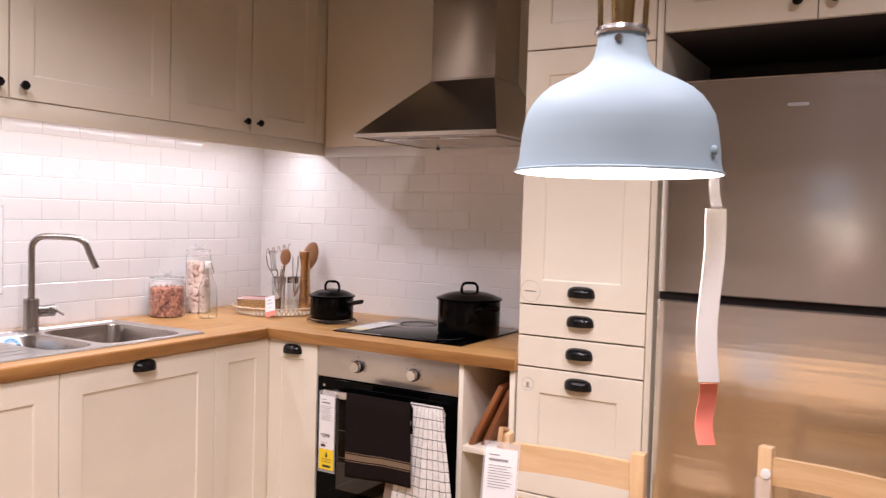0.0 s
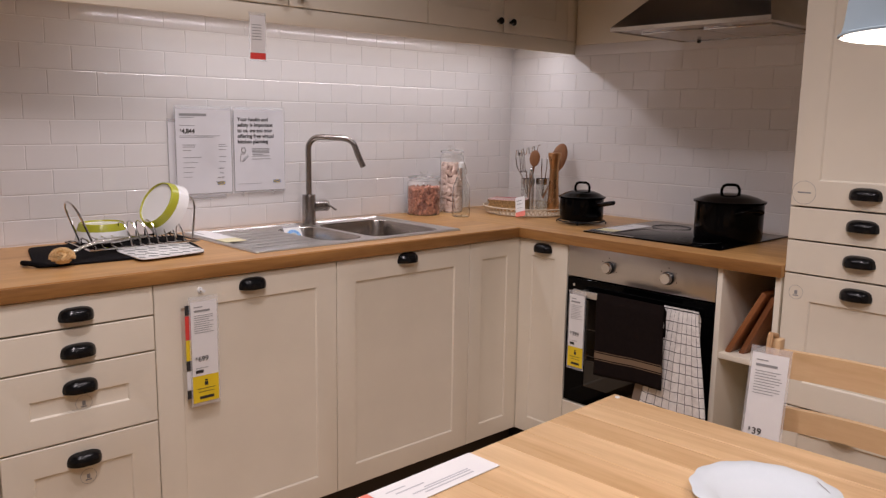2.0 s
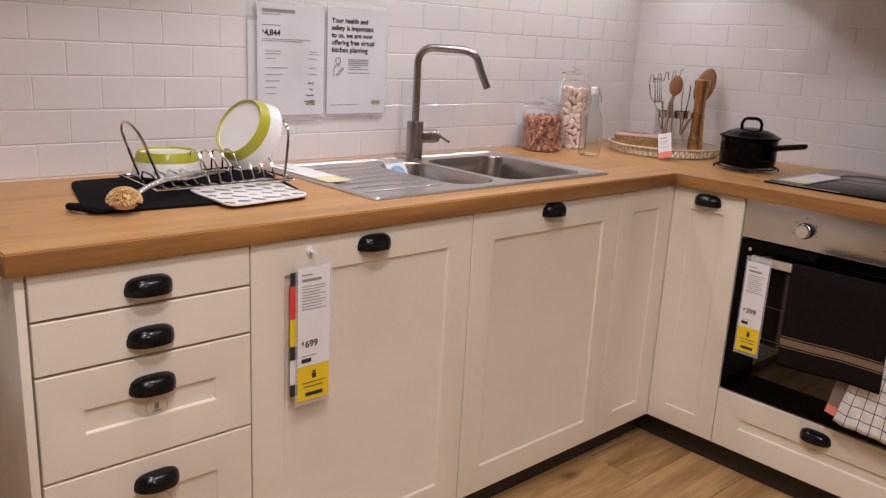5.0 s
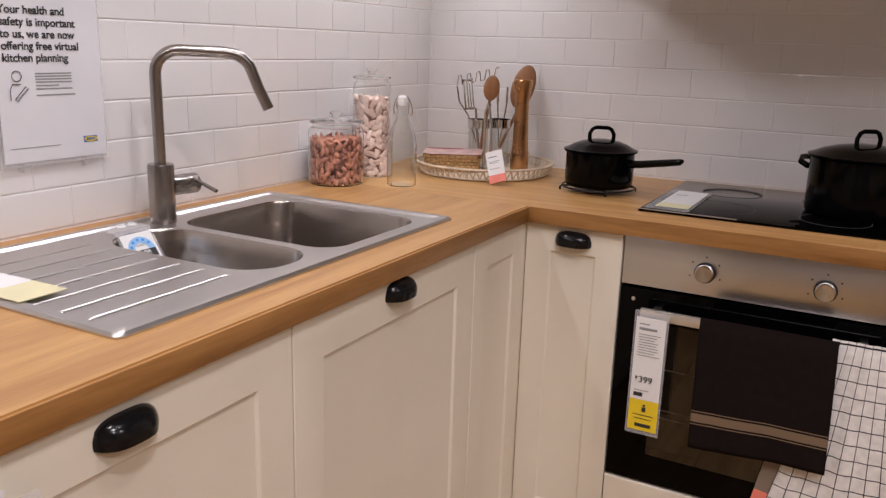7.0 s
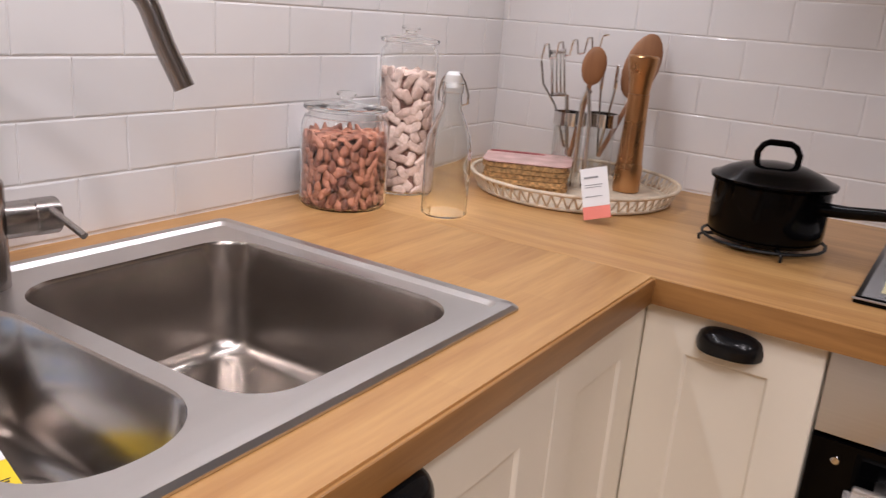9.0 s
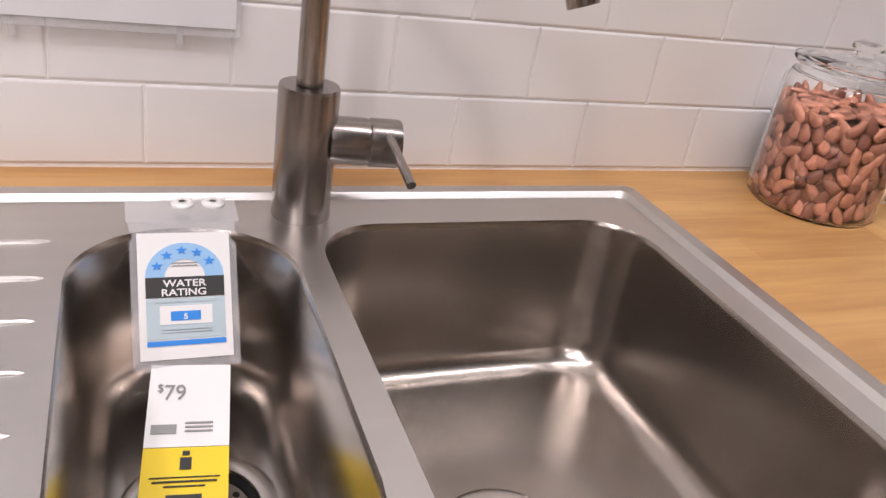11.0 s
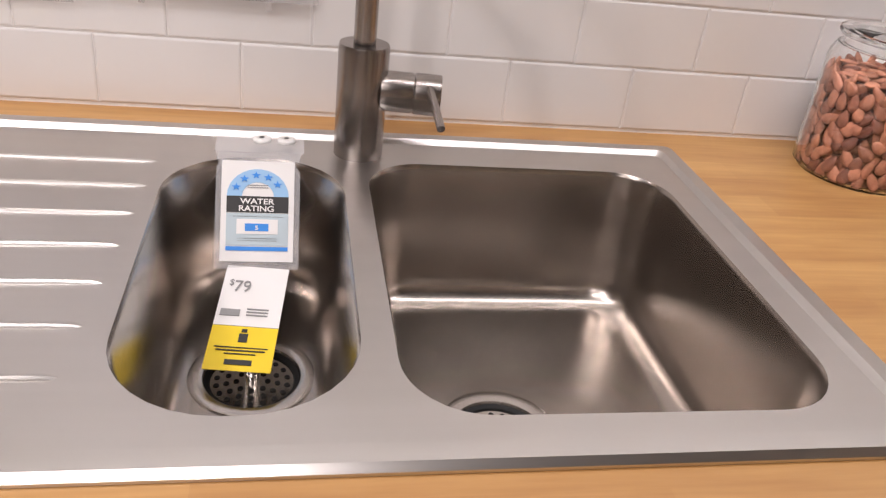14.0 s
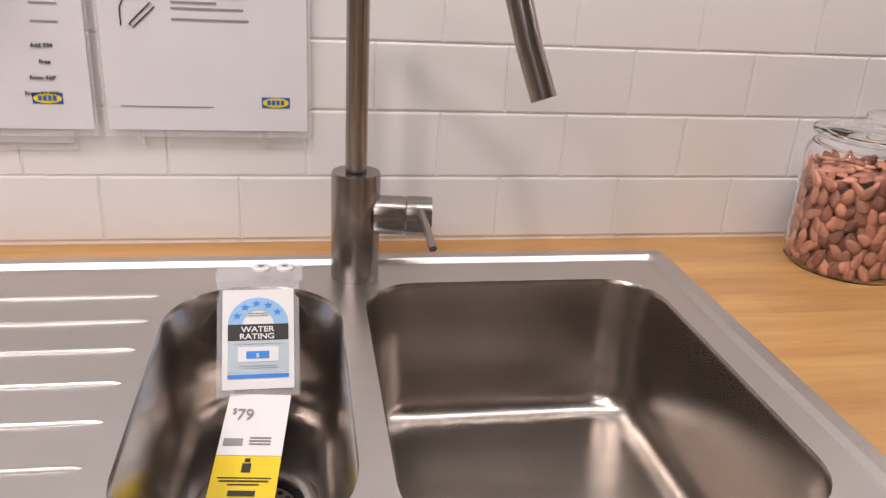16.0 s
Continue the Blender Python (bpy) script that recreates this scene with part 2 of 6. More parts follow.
def thin_glass(name, tint):
    """Clear thin glass: see-through with a gloss that grows towards grazing view."""
    m = bpy.data.materials.new(name)
    m.use_nodes = True
    nt = m.node_tree
    nt.nodes.remove(nt.nodes["Principled BSDF"])
    tr, gl, mx, fr = (nt.nodes.new(k) for k in ("ShaderNodeBsdfTransparent", "ShaderNodeBsdfGlossy", "ShaderNodeMixShader", "ShaderNodeLayerWeight"))
    tr.inputs[0].default_value = (*tint, 1)
    gl.inputs["Roughness"].default_value = 0.03
    fr.inputs["Blend"].default_value = 0.30
    grow = nt.nodes.new("ShaderNodeMath")
    grow.operation = "MULTIPLY_ADD"
    grow.inputs[1].default_value, grow.inputs[2].default_value = 0.45, 0.05
    nt.links.new(fr.outputs["Facing"], grow.inputs[0])
    nt.links.new(grow.outputs[0], mx.inputs[0])
    nt.links.new(tr.outputs[0], mx.inputs[1])
    nt.links.new(gl.outputs[0], mx.inputs[2])
    nt.links.new(mx.outputs[0], nt.nodes["Material Output"].inputs[0])
    return m


GLASS = thin_glass("clear_glass", (0.972, 0.980, 0.977))
PALE_YELLOW = mat("pale_yellow_print", (0.76, 0.71, 0.44), 0.5)

# ---- mesh helpers ----


def smooth(bm, angle=35):
    for f in bm.faces:
        f.smooth = True
    for e in bm.edges:
        if len(e.link_faces) == 2 and e.calc_face_angle(0) > radians(angle):
            e.smooth = False
    return bm


def link_mesh(name, bm, material):
    me = bpy.data.meshes.new(name)
    bmesh.ops.recalc_face_normals(bm, faces=bm.faces)
    smooth(bm)
    bm.to_mesh(me)
    bm.free()
    for one in material if isinstance(material, (list, tuple)) else (material,):
        me.materials.append(one)
    return new(name, me)


def part(name, bm, material, parent, label="", at=None):
    ob = link_mesh(name, bm, material)
    ob.parent = parent
    if at is not None:
        ob.matrix_local = at
    return tagged(ob, label)


def thing(name, m, label, category, group="", kind=""):
    ob = new(name)
    ob.matrix_world = m
    ob.empty_display_size = 0.05
    return tagged(ob, label, category, group, kind)


def one(name, bm, material, label, category, group="", kind="", m=None):
    ob = link_mesh(name, bm, material)
    if m is not None:
        ob.matrix_world = m
    return tagged(ob, label, category, group, kind)


def box(x0, x1, y0, y1, z0, z1, bevel=0.0, bm=None, seg=2):
    own = bmesh.new()
    r = bmesh.ops.create_cube(own, size=1)
    for v in r["verts"]:
        v.co = ((x0 + x1) / 2 + v.co.x * (x1 - x0), (y0 + y1) / 2 + v.co.y * (y1 - y0), (z0 + z1) / 2 + v.co.z * (z1 - z0))
    if bevel:
        bmesh.ops.bevel(own, geom=own.edges[:], offset=bevel, segments=seg, affect="EDGES", profile=0.5)
    return join(bm, own)


def join(bm, own, m=None):
    """Adds own to bm, if there is one."""
    if m is not None:
        own.transform(m)
    if bm is None:
        return own
    me = bpy.data.meshes.new("tmp")
    own.to_mesh(me)
    own.free()
    bm.from_mesh(me)
    bpy.data.meshes.remove(me)
    return bm


def lathe(profile, seg=32, bm=None, caps=True):
    """Turns (r, z) points round z."""
    own = bmesh.new()
    rings = []
    for r, z in profile:
        if r < 1e-5:
            rings.append([own.verts.new((0, 0, z))])
        else:
            rings.append([own.verts.new((r * math.cos(2 * math.pi * k / seg), r * math.sin(2 * math.pi * k / seg), z)) for k in range(seg)])
    for a, b in zip(rings, rings[1:]):
        for k in range(seg):
            n = (k + 1) % seg
            quad = [a[k % len(a)], a[n % len(a)], b[n % len(b)], b[k % len(b)]]
            quad = list(dict.fromkeys(quad))
            if len(quad) > 2:
                own.faces.new(quad)
    if caps:
        for ring in (rings[0], rings[-1]):
            if len(ring) > 1:
                own.faces.new(ring)
    return join(bm, own)


def tube(points, r, seg=10, bm=None, closed=False):
    """A round bar along points."""
    own = bmesh.new()
    pts = [Vector(p) for p in points]
    rings, n = [], len(pts)
    side = None
    for i, p in enumerate(pts):
        if closed:
            d = (pts[(i + 1) % n] - pts[i - 1]).normalized()
        else:
            d = (pts[min(i + 1, n - 1)] - pts[max(i - 1, 0)]).normalized()
        if side is None:
            side = d.orthogonal().normalized()
        side = (side - d * side.dot(d)).normalized()
        other = d.cross(side)
        rr = r[i] if isinstance(r, (list, tuple)) else r
        rings.append([own.verts.new(p + rr * (math.cos(2 * math.pi * k / seg) * side + math.sin(2 * math.pi * k / seg) * other)) for k in range(seg)])
    for a, b in zip(rings, rings[1:] + ([rings[0]] if closed else [])):
        for k in range(seg):
            own.faces.new((a[k], a[(k + 1) % seg], b[(k + 1) % seg], b[k]))
    if not closed:
        own.faces.new(rings[0])
        own.faces.new(rings[-1])
    return join(bm, own)


def round_rect(x0, x1, y0, y1, r, seg=6):
    """Outline of a rectangle with round corners, anticlockwise."""
    out = []
    for cx, cy, a in ((x1 - r, y1 - r, 0), (x0 + r, y1 - r, 90), (x0 + r, y0 + r, 180), (x1 - r, y0 + r, 270)):
        for k in range(seg + 1):
            t = radians(a + 90 * k / seg)
            out.append((cx + r * math.cos(t), cy + r * math.sin(t)))
    return out


def loft(loops, bm=None, cap_first=True, cap_last=True):
    """Joins loops of 3D points of equal number, one to the next."""
    own = bmesh.new()
    rings = [[own.verts.new(p) for p in loop] for loop in loops]
    n = len(rings[0])
    for a, b in zip(rings, rings[1:]):
        for k in range(n):
            own.faces.new((a[k], a[(k + 1) % n], b[(k + 1) % n], b[k]))
    if cap_first:
        own.faces.new(rings[0])
    if cap_last:
        own.faces.new(rings[-1])
    return join(bm, own)


def plate(outline, z0, z1, bm=None):
    return loft([[(x, y, z0) for x, y in outline], [(x, y, z1) for x, y in outline]], bm)


def writing(parent, text, x, z, size, material, at, weight=0.0, name="lettering"):
    """Flat letters lying on a card's front: x to the right and z up from the card's origin, 0.6 mm proud."""
    cu = bpy.data.curves.new(name, "FONT")
    cu.body, cu.size, cu.extrude, cu.offset = text, size, 0.0002, weight
    ob = new(name, cu)
    me = bpy.data.meshes.new_from_object(ob)
    bpy.data.objects.remove(ob)
    bpy.data.curves.remove(cu)
    me.materials.append(material)
    out = new(name, me)
    out.parent = parent
    out.matrix_local = at @ pose(x, -0.0008, z, 90, 0, 0)
    return out


def bars(rows, y=-0.0007):
    """Bars for lines of print too small to read: (x0, x1, z, height)."""
    bm = bmesh.new()
    for x0, x1, z, h in rows:
        box(x0, x1, y, y + 0.0006, z, z + h, 0, bm)
    return bm


def on_sink(x, y, z):
    """Local x to the right seen from the room (world +y), local -y towards the room."""
    return pose(x, y, z, 0, 0, 90)


def on_hob(x, y, z):
    return pose(x, y, z)


# ---- kitchen fronts ----


def rect_loop(x0, x1, z0, z1, y):
    return [(x0, y, z0), (x1, y, z0), (x1, y, z1), (x0, y, z1)]


def front(w, h, rail=0.08, thick=0.018, step=0.006, flat=False):
    """A framed front, x from 0 to w, z from 0 to h, its face at y = 0 and its back at y = thick."""
    g, b = 0.0015, 0.0015
    loops = [rect_loop(g, w - g, g, h - g, thick), rect_loop(g, w - g, g, h - g, b), rect_loop(g + b, w - g - b, g + b, h - g - b, 0)]
    if not flat:
        rz = min(rail, h * 0.40)
        for d, y in ((0, 0), (0.002, 0.001), (0.005, step - 0.0005), (0.007, step)):
            loops.append(rect_loop(rail + d, w - rail - d, rz + d, h - rz - d, y))
    return loft(loops)


def cup_handle(w=0.089, h=0.034, d=0.027):
    """A cup pull with rounded ends: a half shell open beneath."""
    bm = bmesh.new()
    # outer skin from the front rim over the top
    n, seg = 12, 8
    rows = []
    for j in range(seg + 1):
        b = radians(90 * j / seg)
        row = []
        for i in range(n * 2 + 1):
            u = -1 + i / n
            e = (1 - abs(u) ** 3.2) ** (1 / 2.2)
            row.append(bm.verts.new((u * w / 2, -d * e * math.cos(b) * (0.25 + 0.75 * e), -h / 2 + h * (0.35 + 0.65 * math.sin(b)) * (0.35 + 0.65 * e) )))
        rows.append(row)
    low = [bm.verts.new((v.co.x * 0.97, v.co.y * 0.96, -h / 2)) for v in rows[0]]
    rows.insert(0, low)
    for a, b in zip(rows, rows[1:]):
        for i in range(n * 2):
            bm.faces.new((a[i], a[i + 1], b[i + 1], b[i]))
    bmesh.ops.remove_doubles(bm, verts=bm.verts, dist=0.0002)
    back = bmesh.new()
    box(-w * 0.40, w * 0.40, -0.003, 0.0, -h * 0.42, h * 0.05, 0.001, back)
    return join(bm, back)


def handle_on(door, x, z):
    """A black cup pull on a front, with its middle at x, z."""
    return part("handle", cup_handle(), BLACK_METAL, door, "glossy black cup handle", pose(x, 0, z))


def knob_on(door, x, z):
    return part("knob", lathe([(0, 0), (0.006, 0), (0.006, 0.012), (0.013, 0.016), (0.0145, 0.021), (0.012, 0.026), (0, 0.028)], 20), BLACK_METAL, door, "small round black knob", pose(x, 0, z, 90, 0, 0))


def carcass(unit, w, d, z0, z1, material=CARCASS, back=0.019):
    """Open-fronted box behind the fronts, as side panels, bottom, top and back."""
    t = 0.018
    for name, sides in (("side_panel", (0, t, back, d, z0, z1)), ("side_panel", (w - t, w, back, d, z0, z1)), ("bottom_panel", (t, w - t, back, d, z0, z0 + t)),
                        ("top_panel", (t, w - t, back, d, z1 - t, z1)), ("back_panel", (t, w - t, d - 0.008, d, z0 + t, z1 - t))):
        part(name, box(*sides), material, unit)


# ---- structure ----
DEPTH = 0.61
FX, FY = 0.632, -0.618  # faces of the fronts on the sink side and on the hob side
TOP, UNDER = 0.918, 0.879
END_Y = -2.498

wall_w = one("wall_west", box(-0.12, -0.010, -4.8, 0.12, 0, 2.8), WALL, "greige painted wall behind the sink run", "wall", kind="structure")
wall_n = one("wall_north", box(-0.010, 4.4, 0.010, 0.12, 0, 2.8), WALL, "greige painted wall behind the hob", "wall", kind="structure")
one("wall_east", box(4.4, 4.5, -4.8, 0.12, 0, 2.8), DIM_WALL, "plain grey painted wall closing the room", "wall", kind="structure")
one("wall_south", box(-0.010, 4.4, -4.8, -4.7, 0, 2.8), DIM_WALL, "plain grey painted wall closing the room", "wall", kind="structure")
one("ceiling", box(-0.12, 4.5, -4.8, 0.12, 2.8, 2.9), CEIL, "dark plain showroom ceiling", "ceiling", kind="structure")
floor = one("floor", box(-0.12, 4.5, -4.8, 0.12, -0.1, -0.008), PLINTH, "oak plank floor with brown knots", "floor", kind="structure")


def door_unit(name, m, w, fronts, label, depth=DEPTH, z0=0.09, z1=0.877, knobs=(), back=0.019, body=CARCASS):
    """A cabinet: fronts are (x0, x1, z0, z1, rail, flat, handle x, handle z)."""
    unit = thing(name, m, label, "kitchen cabinet", "kitchen cabinets")
    carcass(unit, w, depth, z0, z1, body)
    for n, (x0, x1, a, b, rail, flat, hx, hz) in enumerate(fronts):
        d = part("drawer_front" if "drawer" in name else "door", front(x1 - x0, b - a, rail, flat=flat), CREAM, unit, at=pose(x0, 0, a))
        if hx is not None:
            (knob_on if knobs else handle_on)(d, hx - x0, hz - a)
    return unit


# sink side, from the free end to the corner
Y0, Y1, Y2, Y3 = -2.498, -2.098, -1.496, -0.893
drawers = door_unit("drawer_cabinet", on_sink(FX, Y0, 0), Y1 - Y0, [
    (0, 0.40, 0.795, 0.877, 0.074, True, 0.199, 0.831), (0, 0.40, 0.697, 0.793, 0.074, True, 0.199, 0.736),
    (0, 0.40, 0.497, 0.695, 0.074, False, 0.199, 0.642), (0, 0.40, 0.09, 0.495, 0.074, False, 0.199, 0.446)],
    "cream drawer cabinet with four closed fronts")
dishwasher = door_unit("dishwasher", on_sink(FX, Y1, 0), Y2 - Y1, [(0, Y2 - Y1, 0.09, 0.877, 0.075, False, 0.300, 0.846)], "built-in dishwasher behind a cream framed panel")
dishwasher["category"] = "dishwasher"
sink_unit = door_unit("sink_cabinet", on_sink(FX, Y2, 0), Y3 - Y2, [(0, Y3 - Y2, 0.09, 0.877, 0.075, False, 0.297, 0.858)], "cream sink cabinet with one closed framed door", z1=0.72)
corner = thing("corner_filler", on_sink(FX, Y3, 0), "cream framed filler panel in the corner", "filler panel", "kitchen cabinets")
part("panel", front(0.273, 0.787, 0.065), CREAM, corner, at=pose(0, 0, 0.09))
part("corner_post", box(0.2725, 0.290, 0.0005, 0.02, 0.09, 0.877), CREAM, corner)
# free end panel beside the drawers
one("end_panel", box(0.0, FX - 0.004, END_Y - 0.018, END_Y - 0.002, 0.0, 0.877, 0.0015), CREAM, "cream end panel of the sink run", "end panel")

# hob side
narrow = door_unit("narrow_cabinet", on_hob(0.632, FY, 0), 0.239, [(0.0, 0.239, 0.09, 0.877, 0.062, False, 0.12, 0.85)], "narrow cream cabinet with one closed door")
oven_base = thing("oven_cabinet", on_hob(0.871, FY, 0), "cream oven cabinet with one low drawer", "kitchen cabinet", "kitchen cabinets")
for name, sides in (("bottom_panel", (0, 0.598, 0.019, 0.6, 0.09, 0.108)), ("top_panel", (0, 0.598, 0.019, 0.6, 0.262, 0.278)), ("side_panel", (0, 0.016, 0.019, 0.6, 0.108, 0.262)), ("side_panel", (0.582, 0.598, 0.019, 0.6, 0.108, 0.262))):
    part(name, box(*sides), CARCASS, oven_base)
d = part("drawer_front", front(0.598, 0.187, 0.078), CREAM, oven_base, at=pose(0, 0, 0.09))
handle_on(d, 0.31, 0.152)
shelf = thing("open_shelf_unit", on_hob(1.473, FY, 0), "narrow cream open shelf unit with wooden boards", "shelf unit", "kitchen cabinets")
for a, b, n in ((0, 0.018, "side_panel"), (0.187, 0.205, "side_panel")):
    part(n, box(a, b, 0, 0.6, 0.09, 0.877, 0.001), CREAM, shelf)
for z in (0.09, 0.585):
    part("shelf", box(0.0185, 0.1865, 0.004, 0.59, z, z + 0.018, 0.001), CREAM, shelf)
part("back_panel", box(0.0185, 0.1865, 0.591, 0.6, 0.09, 0.877), CARCASS, shelf)

TX0, TX1 = 1.684, 2.092
tall = thing("tall_cabinet", on_hob(TX0, FY, 0), "tall cream cabinet with doors and drawers", "kitchen cabinet", "kitchen cabinets")
W = TX1 - TX0
carcass(tall, W, 0.6, 0.09, 2.36)
for n, z0, z1, flat, hz in (("drawer_front", 0.09, 0.494, False, 0.452), ("drawer_front", 0.496, 0.897, False, 0.862), ("drawer_front", 0.899, 0.996, True, 0.956),
                            ("drawer_front", 0.998, 1.094, True, 1.056), ("door", 1.096, 1.888, False, 1.145), ("door", 1.890, 2.36, False, None)):
    d = part(n, front(W, z1 - z0, 0.076, flat=flat), CREAM, tall, at=pose(0, 0, z0))
    if hz:
        handle_on(d, 0.206, hz - z0)
one("fridge_side_panel", box(TX1 + 0.002, TX1 + 0.020, FY, -0.01, 0.0, 2.36, 0.001), CREAM, "cream side panel beside the fridge", "side panel")
# carcass colour darkened to hold the shade under the over-fridge cabinet
SHADED_BODY = mat("shaded_carcass", (0.045, 0.030, 0.025), 0.6, 0, 6, 0.08)
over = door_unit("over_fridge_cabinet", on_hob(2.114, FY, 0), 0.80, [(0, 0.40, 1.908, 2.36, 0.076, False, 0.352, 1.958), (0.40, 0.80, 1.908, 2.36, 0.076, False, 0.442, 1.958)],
                 "cream cabinet with two doors above the fridge", z0=1.908, z1=2.36, knobs=True, depth=0.6, body=SHADED_BODY)
one("fridge_end_panel", box(2.918, 2.936, FY, -0.01, 0.0, 2.36, 0.001), CREAM, "cream side panel beside the fridge", "side panel")

# dark sheet added at the niche's back, painting the shade of its depth
one("niche_shade", box(2.115, 2.917, -0.030, -0.012, 1.68, 1.907, 0), PLINTH, "added dark brown sheet standing in for shade in the niche over the fridge", "back panel", kind="structure")
one("plinth", box(0.02, 0.575, END_Y, -0.585, 0.0, 0.088, 0), PLINTH, "dark brown plinth under the cabinets", "plinth", kind="structure")
one("plinth_hob", box(0.02, 2.09, -0.565, -0.01, 0.0, 0.086, 0), PLINTH, "dark brown plinth under the cabinets", "plinth", kind="structure")

# wall cabinets over the sink: face at x = 0.392
UX, UB, UT = 0.392, 1.684, 2.42
for name, y0, y1, doors in (("wall_cabinet", -0.902, -0.075, ((0, 0.4125, 0.378), (0.4145, 0.827, 0.452))), ("wall_cabinet", -1.506, -0.904, ((0, 0.602, 0.038),)),
                            ("wall_cabinet", -2.110, -1.508, ((0, 0.602, 0.562),)), ("wall_cabinet", -2.490, -2.112, ((0, 0.378, 0.04),))):
    door_unit(name, on_sink(UX, y0, 0), y1 - y0, [(a, b, UB, UT, 0.076, False, k, 1.727) for a, b, k in doors], "cream wall cabinet with closed framed doors", depth=0.372, z0=UB, z1=UT, knobs=True)
one("corner_strip", box(0.02, UX - 0.002, -0.073, -0.003, UB, UT, 0.001), CREAM, "cream filler strip between wall cabinet and hob wall", "filler strip")
one("light_pelmet", box(UX - 0.020, UX - 0.004, -2.490, -0.004, 1.627, UB - 0.002, 0.0015), CREAM, "cream trim strip under the wall cabinets", "trim", kind="structure")
# panel behind the hood
one("hood_back_panel", box(0.395, TX0 - 0.001, -0.012, 0.008, 1.668, 2.799, 0.001), CREAM, "cream panel behind the cooker hood", "wall panel", kind="structure")

# worktops
HX0, HX1, HY0, HY1 = 0.876, 1.432, -0.536, -0.03  # hob
SX0, SX1, SY0, SY1 = 0.059, 0.569, -1.749, -0.878  # sink
BOWLS = ((0.135, 0.522, -1.250, -0.930, 0.058, 0.758), (0.136, 0.518, -1.442, -1.274, 0.078, 0.778))


def slab_with_hole(x0, x1, y0, y1, z0, z1, hx0, hx1, hy0, hy1):
    own = bmesh.new()
    o = [(x0, y0), (x1, y0), (x1, y1), (x0, y1)]
    h = [(hx0, hy0), (hx1, hy0), (hx1, hy1), (hx0, hy1)]
    v = {}
    for z in (z0, z1):
        v[z] = ([own.verts.new((*p, z)) for p in o], [own.verts.new((*p, z)) for p in h])
    for k in range(4):
        n = (k + 1) % 4
        for z in (z0, z1):
            own.faces.new((v[z][0][k], v[z][0][n], v[z][1][n], v[z][1][k]))
        for ring in (0, 1):
            own.faces.new((v[z0][ring][k], v[z0][ring][n], v[z1][ring][n], v[z1][ring][k]))
    bmesh.ops.recalc_face_normals(own, faces=own.faces[:])
    edges = [e for e in own.edges if e.calc_face_angle(0) > 1 and all(min(abs(q.co.x - x1), abs(q.co.y - y0)) < 1e-6 for q in e.verts)]
    bmesh.ops.bevel(own, geom=edges, offset=0.003, segments=2, affect="EDGES")
    return own


sink_top = one("worktop", slab_with_hole(0.001, 0.642, -2.530, -0.636, UNDER, TOP, SX0 + 0.02, SX1 - 0.02, SY0 + 0.02, SY1 - 0.02), OAK_Y, "oak worktop with staves along the sink wall", "worktop")
hob_top = one("worktop", box(0.001, 1.682, -0.6345, -0.001, UNDER, TOP, 0.0015), OAK_X, "oak worktop with staves along the hob wall", "worktop")
# worktop oak darkened for the upright edges, where less light falls
EDGE_Y = wood("oak_edge_shaded_y", (0.19, 0.08, 0.02), (0.40, 0.197, 0.058), "Y", 0.4, random=0)
EDGE_X = wood("oak_edge_shaded_x", (0.19, 0.08, 0.02), (0.40, 0.197, 0.058), "X", 0.4, random=0)
part("edge_strip", box(0.6415, 0.6440, -2.530, -0.6365, UNDER + 0.0005, TOP - 0.0028, 0.0006), EDGE_Y, sink_top, "warm oak edge, darkened in colour for the shade on it")
part("edge_strip", box(0.6445, 1.682, -0.6362, -0.6340, UNDER + 0.0005, TOP - 0.0014, 0.0006), EDGE_X, hob_top, "warm oak edge, darkened in colour for the shade on it")
part("edge_strip", box(0.001, 0.6410, -2.5322, -2.5295, UNDER + 0.0005, TOP - 0.0028, 0.0006), EDGE_X, sink_top, "warm oak edge, darkened in colour for the shade on it")

